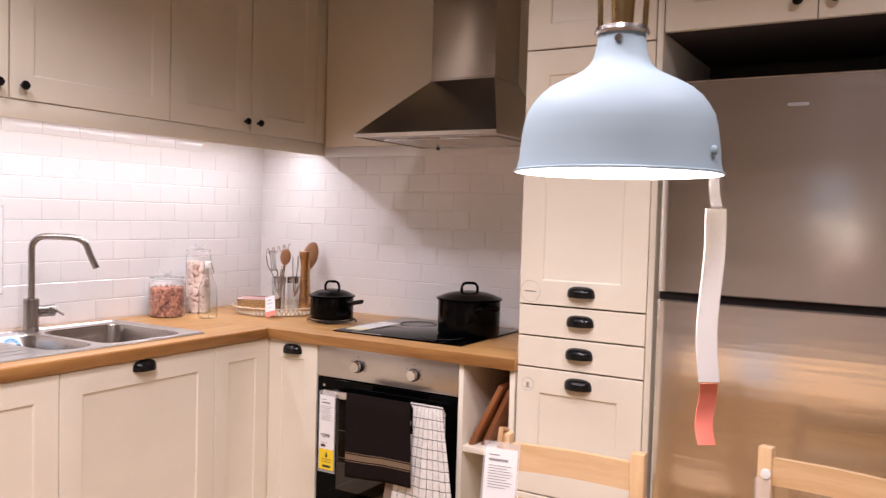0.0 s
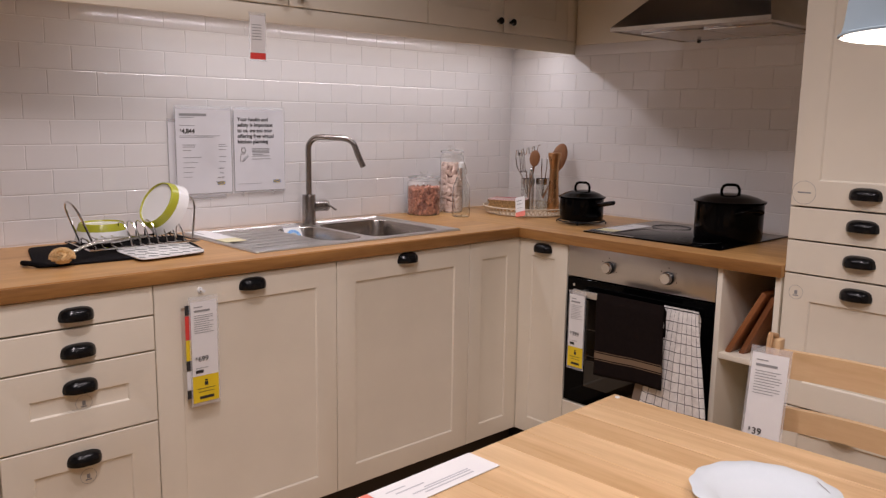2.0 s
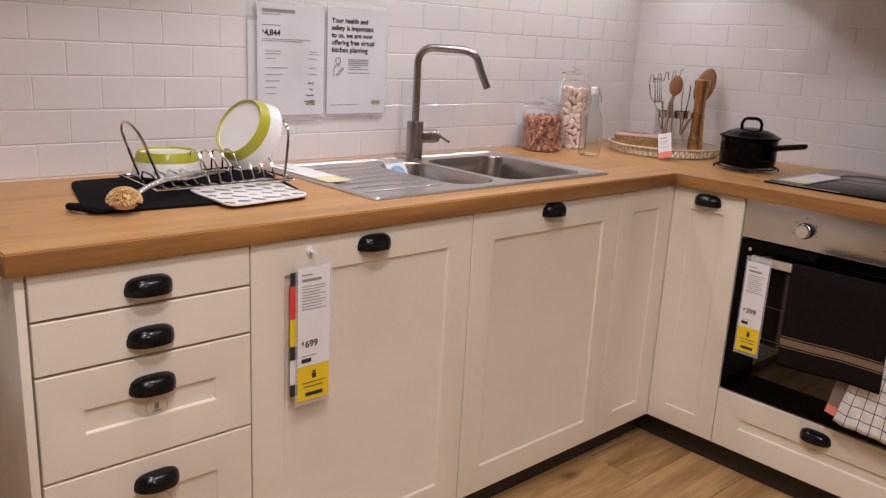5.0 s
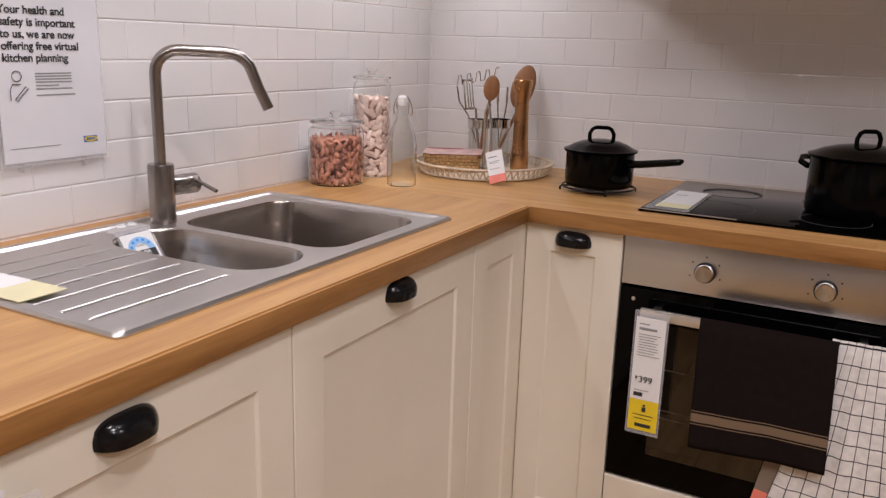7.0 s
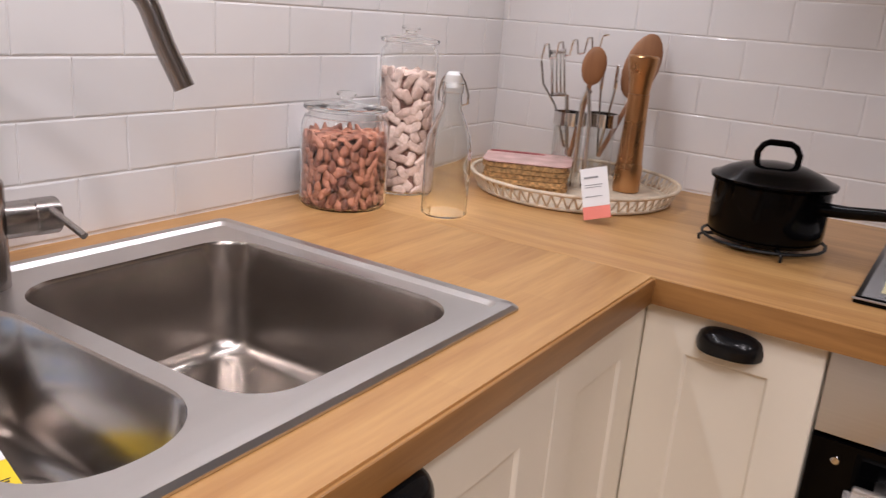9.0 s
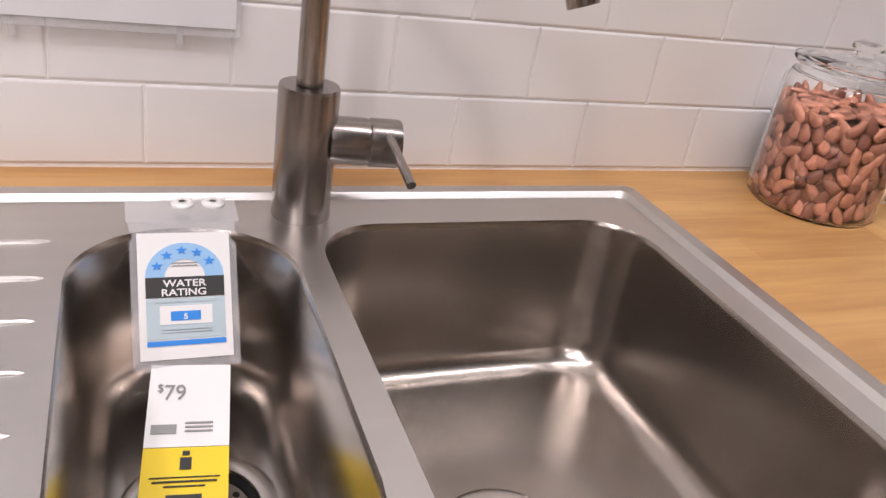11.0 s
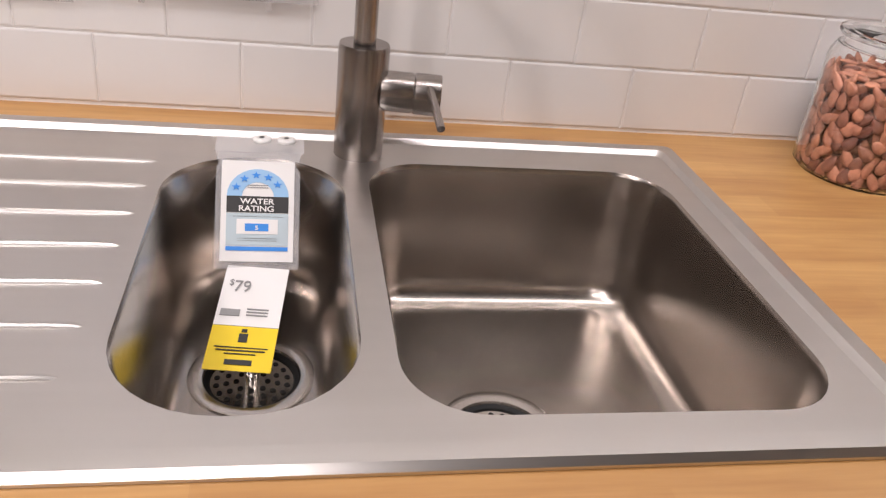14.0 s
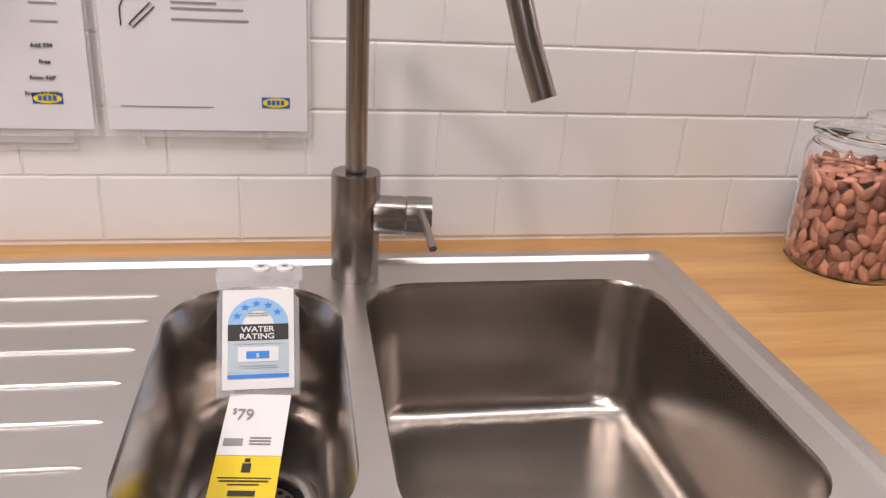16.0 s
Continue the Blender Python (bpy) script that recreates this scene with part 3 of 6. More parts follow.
# ---- sink ----
def sink():
    s = thing("sink", pose(SX0, SY0, TOP), "stainless steel sink with two bowls and a ribbed drainer", "sink")
    at = pose(-SX0, -SY0, 0)
    zt = 0.0045
    n_seg = 8
    # top plate with two openings: built from strips of rows round the bowls
    own = bmesh.new()
    rim = round_rect(SX0, SX1, SY0, SY1, 0.012, n_seg)
    crest = round_rect(SX0 + 0.005, SX1 - 0.005, SY0 + 0.005, SY1 - 0.005, 0.011, n_seg)
    raised = round_rect(SX0 + 0.020, SX1 - 0.020, SY0 + 0.020, SY1 - 0.020, 0.010, n_seg)
    inner = round_rect(SX0 + 0.025, SX1 - 0.025, SY0 + 0.025, SY1 - 0.025, 0.010, n_seg)
    rings = []
    for loop, z in ((rim, 0.0004), (rim, 0.0030), (crest, 0.0070), (raised, 0.0074), (inner, 0.0022)):
        rings.append([own.verts.new((x, y, z)) for x, y in loop])
    k = len(rim)
    for a, b in zip(rings, rings[1:]):
        for i in range(k):
            own.faces.new((a[i], a[(i + 1) % k], b[(i + 1) % k], b[i]))
    edges = [own.edges.get((rings[-1][i], rings[-1][(i + 1) % k])) for i in range(k)]
    for x0, x1, y0, y1, r, zb in BOWLS:
        loop = round_rect(x0, x1, y0, y1, r, n_seg)
        vs = [own.verts.new((x, y, 0.0022)) for x, y in loop]
        edges += [own.edges.new((vs[i], vs[(i + 1) % len(vs)])) for i in range(len(vs))]
    bmesh.ops.triangle_fill(own, edges=edges, use_beauty=True)
    part("sink_top", own, STEEL_Y, s, "brushed steel sink top", at)
    for name, (x0, x1, y0, y1, r, zb) in zip(("large_bowl", "small_bowl"), BOWLS):
        loops = []
        f = 0.030
        d = zb - TOP
        for inset, z in ((0, 0.0022), (0.001, 0.0005), (0.0025, -0.003)):
            loops.append((inset, z))
        loops.append((0.006, d + f))
        for a in range(1, 6):
            t = radians(90 * a / 5)
            loops.append((0.006 + f * (1 - math.cos(t)), d + f * (1 - math.sin(t))))
        rows = [[(x, y, z) for x, y in round_rect(x0 + i, x1 - i, y0 + i, y1 - i, min(max(r - i * 0.7, 0.02), (y1 - y0) / 2 - i - 0.002), n_seg)] for i, z in loops]
        cx, cy = (0.366, -1.133) if name == "large_bowl" else (0.305, -1.356)
        rows.append([(cx + 0.0565 * math.cos(radians(10 * q + 5)), cy + 0.0565 * math.sin(radians(10 * q + 5)), d) for q in range(36)])
        bowl = part(name, loft(rows, None, False, False), SHADED_BOWL_STEEL, s, "", at)
        strainer(bowl, pose(cx, cy, d - 0.0005), name == "small_bowl")
    # draining ribs
    for i in range(7):
        x = 0.153 + i * 0.0546
        y1 = -1.452 - 0.002 * i
        pts = [(x, y1, -0.0010), (x, y1 - 0.006, 0.0008), (x, y1 - 0.02, 0.0012), (x, SY0 + 0.034, 0.0012), (x, SY0 + 0.026, 0.0008), (x, SY0 + 0.021, -0.0010)]
        part("rib", tube(pts, 0.0034, 10), STEEL_Y, s, "", at)
    return s


SATIN = mat("satin_handle_steel", (0.80, 0.77, 0.73), 0.42, 1.0, 30, 0.03)
STRAINER = mat("strainer_steel", (0.58, 0.55, 0.52), 0.22, 1.0, 20, 0.06)


def strainer(bowl, m, plug):
    st = part("strainer", lathe([(0.044, 0.0), (0.057, 0.0), (0.057, 0.002), (0.054, 0.003), (0.044, 0.001), (0.042, -0.004), (0.038, -0.006), (0, -0.006)], 40, None, False), STRAINER, bowl, "polished steel strainer ring")
    st.matrix_local = m
    bm = bmesh.new()
    for r, n in ((0.014, 8), (0.023, 13), (0.032, 18)):
        for k in range(n):
            a = 2 * math.pi * k / n
            join(bm, lathe([(0.0026, 0), (0.0026, 0.0006), (0, 0.0006)], 8), Matrix.Translation((r * math.cos(a), r * math.sin(a), -0.0058)))
    holes = tagged(link_mesh("drain_hole", bm, BLACK), kind="stuff")
    holes.parent = bowl
    holes.matrix_local = m
    gap = part("gap_ring", lathe([(0.0375, -0.0055), (0.0415, -0.0055), (0.0425, -0.0015), (0.0385, -0.0035), (0.0375, -0.0055)], 40, None, False), BLACK, bowl)
    gap.matrix_local = m
    knob = part("plug_knob", lathe([(0.006, -0.006), (0.006, 0.008), (0.010, 0.010), (0.0105, 0.015), (0.009, 0.017), (0, 0.017)] if plug else [(0.007, -0.006), (0.007, 0.004), (0.012, 0.006), (0.010, 0.009), (0, 0.009)], 20), CHROME, bowl)
    knob.matrix_local = m


sink()


# ---- mixer tap ----
def mixer_tap(x, y):
    t = thing("mixer_tap", pose(x, y, TOP + 0.0022), "brushed steel kitchen mixer tap with a bent spout", "tap")
    part("tap_body", lathe([(0, 0), (0.0255, 0), (0.0255, 0.114), (0.0245, 0.117), (0.0125, 0.117), (0, 0.117)], 40), FAUCET, t)
    r = 0.0112
    u = Vector((0.155, 0.146)).normalized()
    h = 0.336
    pts = [(0, 0.118)]
    pts += [(0, 0.20), (0, h - 0.045)]
    pts += [(0.045 - 0.045 * math.cos(radians(a)), h - 0.045 + 0.045 * math.sin(radians(a))) for a in range(15, 91, 15)]
    pts += [(0.125, h - 0.002)]
    pts += [(0.137 + 0.045 * math.sin(radians(a)), h - 0.004 - 0.045 + 0.045 * math.cos(radians(a))) for a in range(10, 79, 12)]
    ex, ez = pts[-1]
    pts += [(ex + 0.013, ez - 0.035), (ex + 0.032, 0.226)]
    part("spout", tube([(u.x * d, u.y * d, z) for d, z in pts], r, 20), FAUCET, t)
    m = pose(0, 0, 0.071) @ pose(0, 0, 0, -90, 0, -8)
    part("valve", lathe([(0, 0.02), (0.0205, 0.02), (0.0205, 0.050), (0.0195, 0.0515), (0.0195, 0.0525), (0.0210, 0.054), (0.0210, 0.078), (0.020, 0.080), (0, 0.080)], 32), FAUCET, t, "", m)
    part("lever", tube([(0.010, 0.064, 0.016), (0.040, 0.068, 0.002), (0.077, 0.071, -0.011)], 0.0042, 10), FAUCET, t, "thin steel lever", pose(0, 0, 0.072))
    return t


mixer_tap(0.112, -1.256)

# ---- cooker hood ----
HA, HB = 0.932, 1.528
hood = thing("cooker_hood", pose(HA, 0, 1.650), "stainless steel chimney cooker hood over the hob", "cooker hood")
w, d = HB - HA, 0.505
lip = [(0, -d), (w, -d), (w, -0.012), (0, -0.012)]
ch = [(w / 2 - 0.140, -0.222), (w / 2 + 0.140, -0.222), (w / 2 + 0.140, -0.012), (w / 2 - 0.140, -0.012)]
part("canopy", loft([[(x, y, 0) for x, y in lip], [(x, y, 0.014) for x, y in lip], [(x, y, 0.245) for x, y in ch]], None, False, True), HOOD_STEEL, hood)
part("underside", box(0.004, w - 0.004, -d + 0.004, -0.014, 0.004, 0.010), HOOD_STEEL, hood)
for i in (0, 1):
    f = part("filter", box(0.05 + i * 0.25, 0.29 + i * 0.25, -0.38, -0.08, -0.002, 0.0035, 0.001), HOOD_STEEL, hood, "grey metal grease filter")
part("chimney", box(ch[0][0], ch[1][0], -0.222, -0.012, 0.246, 1.12, 0.002), HOOD_STEEL, hood)
part("collar", box(ch[0][0] - 0.003, ch[1][0] + 0.003, -0.225, -0.012, 0.243, 0.250, 0.001), HOOD_STEEL, hood)
part("switch", lathe([(0.008, 0), (0.008, 0.012), (0.005, 0.014), (0, 0.014)], 14), BLACK, hood, "", pose(0.10, -0.06, 0.002, 180, 0, 0))

# ---- oven ----
oven = thing("oven", on_hob(0.873, FY + 0.004, 0.281), "built-in oven with a steel panel and black glass door", "oven")
OW = 0.595
part("control_panel", box(0, OW, 0, 0.03, 0.482, 0.595, 0.0015), STEEL_X, oven)
part("oven_body", box(0.01, OW - 0.01, 0.032, 0.55, 0.004, 0.59), DARK_GAP, oven)
bm = loft([rect_loop(0, OW, 0, 0.476, 0.03), rect_loop(0, OW, 0, 0.476, 0.001), rect_loop(0.001, OW - 0.001, 0.001, 0.475, 0), rect_loop(0.09, OW - 0.09, 0.07, 0.40, 0), rect_loop(0.09, OW - 0.09, 0.07, 0.40, 0.003)])
door = part("oven_door", bm, BLACK_GLASS, oven, "black glass oven door")
part("window", box(0.091, OW - 0.091, 0.0012, 0.0028, 0.071, 0.399), mat("smoked_glass", (0.012, 0.008, 0.005), 0.03, 0, 6, 0.2, spec=0.7, rough_vary=0.01), door, "smoked oven window")
bm = bmesh.new()
for z in (0.17, 0.19, 0.29):
    box(0.10, OW - 0.10, 0.0004, 0.0011, z, z + 0.003, 0, bm)
part("rack_line", bm, mat("rack_steel", (0.07, 0.055, 0.04), 0.3), door)
part("oven_handle", box(0.06, OW - 0.06, -0.048, -0.036, 0.420, 0.444, 0.003), SATIN, door, "flat steel handle bar")
for x in (0.09, OW - 0.09):
    part("handle_post", box(x - 0.008, x + 0.008, -0.037, 0.0, 0.424, 0.440, 0.001), STEEL_X, door)
for x in (0.182, 0.422):
    k = part("knob", lathe([(0, 0), (0.021, 0), (0.021, 0.006), (0.019, 0.022), (0.0175, 0.024), (0, 0.0235)], 28), CHROME, oven, "round steel knob", pose(x, 0, 0.535, 90, 0, 0))
    part("knob_ring", lathe([(0.0215, 0), (0.0225, 0), (0.0225, 0.010), (0.0205, 0.012), (0.0205, 0)], 28, None, False), BLACK, k, "black ring")
    for a in (35, 90, 145, 200, 340):
        part("dial_mark", lathe([(0.002, 0), (0.002, 0.0004), (0, 0.0004)], 8), INK, oven, "", pose(x + 0.034 * math.cos(radians(a)), 0, 0.535 + 0.034 * math.sin(radians(a)), 90, 0, 0))
part("screw_cap", lathe([(0, 0), (0.006, 0), (0.005, 0.003), (0, 0.0035)], 14), CHROME, oven, "", pose(0.032, 0, 0.450, 90, 0, 0))

# ---- hob ----
hob = thing("induction_hob", pose(HX0, HY0, TOP), "black glass hob set in the oak worktop", "hob")
part("glass_top", box(0, HX1 - HX0, 0, HY1 - HY0, 0.0005, 0.006, 0.0015), BLACK_GLASS, hob)
for cx, cy, r in ((0.15, 0.13, 0.09), (0.15, 0.37, 0.075), (0.41, 0.13, 0.075), (0.41, 0.37, 0.09)):
    part("zone_ring", lathe([(r - 0.0012, 0.0061), (r, 0.0061), (r, 0.0065), (r - 0.0012, 0.0065), (r - 0.0012, 0.0061)], 48, None, False), mat("hob_print", (0.08, 0.08, 0.08), 0.5), hob, "thin grey cooking zone ring", pose(cx, cy, 0))
part("edge_trim", box(-0.0015, 0.22, -0.0015, 0.006, 0.0062, 0.0072), STEEL_X, hob)

# ---- fridge ----
FR = -0.675
fridge = thing("fridge_freezer", pose(2.135, FR, 0), "brushed stainless steel fridge with a freezer on top", "fridge")
FW = 0.765
part("fridge_body", box(0.006, FW - 0.006, 0.062, 0.62, 0.02, 1.750, 0.004), mat("fridge_side_grey", (0.45, 0.44, 0.42), 0.45, 0.6), fridge)


def fridge_door(z0, z1):
    rows = []
    prof = [(0.060, 0.0), (0.020, 0.0), (0.008, 0.004), (0.002, 0.012), (0.0, 0.028)]
    out = [(e, y) for y, e in prof]
    out += [(FW * k / 8, -0.010 * math.sin(math.pi * k / 8)) for k in range(1, 8)]
    out += [(FW - e, y) for y, e in reversed(prof)]
    for z, s in ((z0, 0.004), (z0 + 0.004, 0), (z1 - 0.004, 0), (z1, 0.004)):
        rows.append([(x, y + s, z) for x, y in out])
    return loft(rows)


part("freezer_door", fridge_door(1.170, 1.755), FRIDGE_STEEL, fridge)
part("fridge_door", fridge_door(0.06, 1.148), FRIDGE_STEEL, fridge)
part("door_gap", box(0.008, FW - 0.008, 0.008, 0.06, 1.149, 1.171), DARK_GAP, fridge, "dark handle gap between the doors")
part("badge", box(0.325, 0.375, -0.0125, -0.0095, 1.674, 1.682), GREY_INK, fridge, "small grey maker's badge")

# ---- table ----
table = thing("dining_table", pose(1.776, -2.327, 0, 0, 0, 2), "light pine dining table with a clear lacquer", "table")
TWX, TWY = 1.18, 0.77
for i in range(10):
    y0 = i * TWY / 10
    part("board", box(0, TWX, y0, y0 + TWY / 10 - 0.0004, 0.723, 0.75, 0.0012, None, 1), PINE, table, "", pose(0, 0, 0))
for x in (0.035, TWX - 0.085):
    for y in (0.035, TWY - 0.085):
        part("leg", box(x, x + 0.05, y, y + 0.05, 0, 0.722, 0.003), PINE_Z, table)
for y in (0.045, TWY - 0.067):
    part("apron", box(0.086, TWX - 0.086, y, y + 0.022, 0.64, 0.722, 0.002), PINE_X, table)
for x in (0.045, TWX - 0.067):
    part("apron", box(x, x + 0.022, 0.086, TWY - 0.086, 0.64, 0.722, 0.002), PINE_X, table)

part("corner_dot", lathe([(0, 0.7502), (0.006, 0.7502), (0.0055, 0.7516), (0, 0.7518)], 16), PORCELAIN, table, "small white dot", pose(0.018, TWY - 0.016, 0))

# ---- pendant lamp ----
px, py, pz = 2.486, -2.112, 1.414
lamp = thing("pendant_lamp", pose(px, py, pz), "pale blue enamel pendant lamp with brass fittings, lit", "pendant lamp")
k = 0.108
outer = [(1.0, 0.0), (1.0, 0.02), (0.975, 0.03), (0.955, 0.12), (0.94, 0.30), (0.915, 0.48), (0.885, 0.60), (0.83, 0.70), (0.765, 0.785), (0.68, 0.86), (0.56, 0.93), (0.45, 0.985), (0.36, 1.04), (0.30, 1.10), (0.265, 1.17), (0.245, 1.25), (0.232, 1.34), (0.228, 1.40)]
prof = [(r * k, z * k * 0.95) for r, z in outer]
inner = [((r - 0.02) * k, z * k * 0.95) for r, z in reversed(outer[:-1])]
part("shade", lathe(prof, 64, None, False), LAMP_BLUE, lamp)
part("inner_shade", lathe(inner, 64, None, False), LAMP_WHITE, lamp, "white inside of the shade")
part("cap", lathe([(0, 1.33 * k), (0.25 * k, 1.33 * k), (0.262 * k, 1.36 * k), (0.25 * k, 1.40 * k), (0.16 * k, 1.415 * k), (0, 1.415 * k)], 40), STEEL, lamp)
part("socket", lathe([(0.10 * k, 1.415 * k), (0.12 * k, 1.80 * k), (0.10 * k, 2.1 * k), (0.04 * k, 2.2 * k), (0, 2.2 * k)], 28), BRASS, lamp, "brass lamp holder")
for s in (-1, 1):
    part("bracket", tube([(s * 0.22 * k, 0, 1.405 * k), (s * 0.25 * k, 0, 2.3 * k), (s * 0.10 * k, 0, 2.5 * k), (0, 0, 2.52 * k)], 0.003, 8), BRASS, lamp, "brass bracket")
part("shade_screw", lathe([(0, 0), (0.0045, 0), (0.004, 0.003), (0, 0.0035)], 14), STEEL, lamp, "small steel screw", pose(0.05 * k, -0.232 * k, 1.26 * k, 90, 0, 0))
part("tag_knob", lathe([(0, 0), (0.005, 0), (0.005, 0.003), (0.003, 0.005), (0, 0.005)], 16), LAMP_BLUE, lamp, "small clip that holds the tag", pose(0.93 * k, -0.17 * k, 0.20 * k, 90, 0, 80))
part("cord", tube([(0, 0, 2.2 * k), (0, 0, 2.0), ], 0.003, 8), mat("textile_cord", (0.6, 0.58, 0.54), 0.9), lamp)
glow = bpy.data.materials.new("bulb_glow")
glow.use_nodes = True
glow.node_tree.nodes["Principled BSDF"].inputs["Emission Color"].default_value = (1, 0.9, 0.75, 1)
glow.node_tree.nodes["Principled BSDF"].inputs["Emission Strength"].default_value = 12
bl = part("bulb", lathe([(0, 0.052), (0.016, 0.057), (0.026, 0.075), (0.026, 0.09), (0.013, 0.12), (0.013, 0.15), (0, 0.15)], 24), glow, lamp, "lit opal bulb")
bl.visible_shadow = False


# ---- chairs ----
def chair(m, label):
    c = thing("dining_chair", m, label, "chair", "chairs at the table")
    w, t = 0.345, 0.032
    for x in (0, w - t):
        part("back_post", box(x, x + t, -0.03, 0.0, 0.0, 0.86, 0.004), PINE_Z, c)
        part("leg", box(x, x + t, -0.40, -0.37, 0.0, 0.43, 0.003), PINE_Z, c)
        part("side_rail", box(x + 0.005, x + t - 0.005, -0.3695, -0.0305, 0.37, 0.42, 0.002), PINE_X, c)
    for z, h in ((0.775, 0.062), (0.655, 0.052), (0.545, 0.045)):
        rows = []
        for i in range(9):
            u = i / 8
            b = 0.014 * math.sin(math.pi * u)
            x = t + 0.0005 + (w - 2 * t - 0.001) * u
            rows.append([(x, -0.024 + b, z), (x, -0.008 + b, z), (x, -0.008 + b, z + h), (x, -0.024 + b, z + h)])
        part("back_rail", loft(rows), PINE_X, c)
    part("seat", box(-0.01, w + 0.01, -0.415, -0.032, 0.432, 0.45, 0.006), PINE_X, c)
    part("stretcher", box(t, w - t, -0.39, -0.372, 0.18, 0.21, 0.002), PINE_X, c)
    return c


chair(pose(1.93, -1.22, 0, 0, 0, 4), "light pine dining chair with a slatted back and hanging tag")
chair(pose(2.475, -0.965, 0, 0, 0, -10), "light pine dining chair with a slatted back near the fridge")

# ---- printed cards and tags ----


def card(name, m, w, h, label, category, group="", sleeve=0.004, tail=0.0, tail_mat=None, paper=PAPER):
    """A paper card in a clear sleeve: x from 0 to w, z from -h to 0, facing -y; a coloured tail at its foot."""
    c = thing(name, m, label, category, group)
    part("paper", box(0, w, 0.0, 0.0008, -h + tail, 0), paper, c)
    if tail:
        part("coloured_foot", box(0, w, 0.0, 0.0008, -h, -h + tail - 0.0004), tail_mat, c, "coloured lower part of the tag")
    if sleeve:
        part("sleeve", box(-sleeve, w + sleeve, 0.0010, 0.0016, -h - sleeve * 2, sleeve * 3), PLASTIC, c, "clear plastic sleeve")
    return c


def print_lines(c, rows, material=GREY_INK):
    part("small_print", bars(rows), material, c)["kind"] = "stuff"


def price_tag(name, m, w, h, price, label, foot=0.06, foot_mat=YELLOW, category="price tag", price_z=None):
    c = card(name, m, w, h, label, category, "price tags", 0.005, foot, foot_mat)
    rows = [(w * 0.12, w * 0.45, -0.016, 0.0022)]
    z, rnd = -0.040, random.Random(int(h * 1000))
    rows += [(w * 0.12, w * rnd.uniform(0.65, 0.9), z - 0.0062 * i, 0.0014) for i in range(9)]
    rows += [(w * 0.12, w * 0.6, -h + foot + 0.022, 0.0014)]
    print_lines(c, rows)
    part("title_bar", bars([(w * 0.12, w * 0.72, -0.029, 0.0055)]), GREY_INK, c, "bold product title")
    if price:
        writing(c, "$", w * 0.12, -h + foot + 0.048, 0.011, INK, pose(0, 0, 0), 0.0003, "price")
        writing(c, price, w * 0.12 + 0.008, -h + foot + 0.042, 0.021, INK, pose(0, 0, 0), 0.0002, "price")
    part("logo", bars([(w * 0.12, w * 0.42, -h + foot + 0.008, 0.009)]), INK, c, "small dark logo block")
    if foot_mat is YELLOW:
        print_lines(c, [(w * 0.15, w * 0.85, -h + foot * 0.5, 0.0014), (w * 0.2, w * 0.8, -h + foot * 0.38, 0.0014)], INK)
        part("info_mark", bars([(w * 0.45, w * 0.58, -h + foot * 0.62, 0.011), (w * 0.47, w * 0.56, -h + foot * 0.62 + 0.013, 0.004)]), INK, c, "black letter i mark")
        part("number_bar", bars([(w * 0.25, w * 0.80, -h + foot * 0.12, 0.008)]), INK, c, "black number bar")
    return c


def logo(c, x, z, s=1.0):
    part("logo_block", bars([(x, x + 0.030 * s, z, 0.0115 * s)]), BLUE, c, "blue logo block")
    bm = lathe([(0.0052 * s, 0), (0.0052 * s, 0.0003), (0, 0.0003)], 24)
    bm.transform(Matrix.Translation((x + 0.015 * s, -0.0009, z + 0.00575 * s)) @ Matrix.Diagonal((2.7, 1, 1, 1)) @ pose(0, 0, 0, 90, 0, 0))
    part("logo_oval", bm, YELLOW, c, "yellow oval")
    part("logo_mark", bars([(x + 0.006 * s + i * 0.0048 * s, x + 0.0095 * s + i * 0.0048 * s, z + 0.0035 * s, 0.005 * s) for i in range(4)], -0.0016), BLUE, c, "blue block marks")


# three sheets in clear holders on the tiles
back_sheet = card("wall_sign", on_sink(0.012, -1.762, 1.306), 0.21, 0.268, "white sheet in a clear holder behind another sign", "sign", "signs on the tiles", 0.004, paper=SIGN_PAPER)
left_sign = card("wall_sign", on_sink(0.020, -1.738, 1.352), 0.21, 0.297, "white price sheet in a clear holder on the tiles", "sign", "signs on the tiles", 0.004, paper=SIGN_PAPER)
rows = [(0.014, 0.07, -0.030, 0.002), (0.014, 0.07, -0.058, 0.002), (0.014, 0.165, -0.094, 0.0016), (0.014, 0.14, -0.099, 0.0016)]
for z in (-0.126, -0.133, -0.145, -0.170, -0.188, -0.205, -0.222, -0.239):
    rows.append((0.024, 0.024 + 0.05 + 0.02 * math.sin(z * 400), z, 0.0018))
    if z > -0.2:
        rows.append((0.160, 0.190 - 0.004 * math.cos(z * 300), z + 0.001, 0.0018))
print_lines(left_sign, rows)
part("title_bar", bars([(0.014, 0.115, -0.024, 0.009)]), GREY_INK, left_sign, "bold title line")
writing(left_sign, "$", 0.014, -0.078, 0.011, INK, pose(0, 0, 0), 0.0003, "price")
writing(left_sign, "4,844", 0.021, -0.084, 0.022, INK, pose(0, 0, 0), 0.0006, "price")
for i, word in enumerate(("Add $99", "Free", "From $69'", "From $3,727'")):
    writing(left_sign, word, 0.160 - 0.0022 * len(word) + 0.012, -0.212 - i * 0.0165, 0.0062, INK, pose(0, -0.0002, 0), 0.0001)
logo(left_sign, 0.152, -0.270)
right_sign = card("wall_sign", on_sink(0.018, -1.514, 1.352), 0.21, 0.297, "white information sheet in a clear holder on the tiles", "sign", "signs on the tiles", 0.004, paper=SIGN_PAPER)
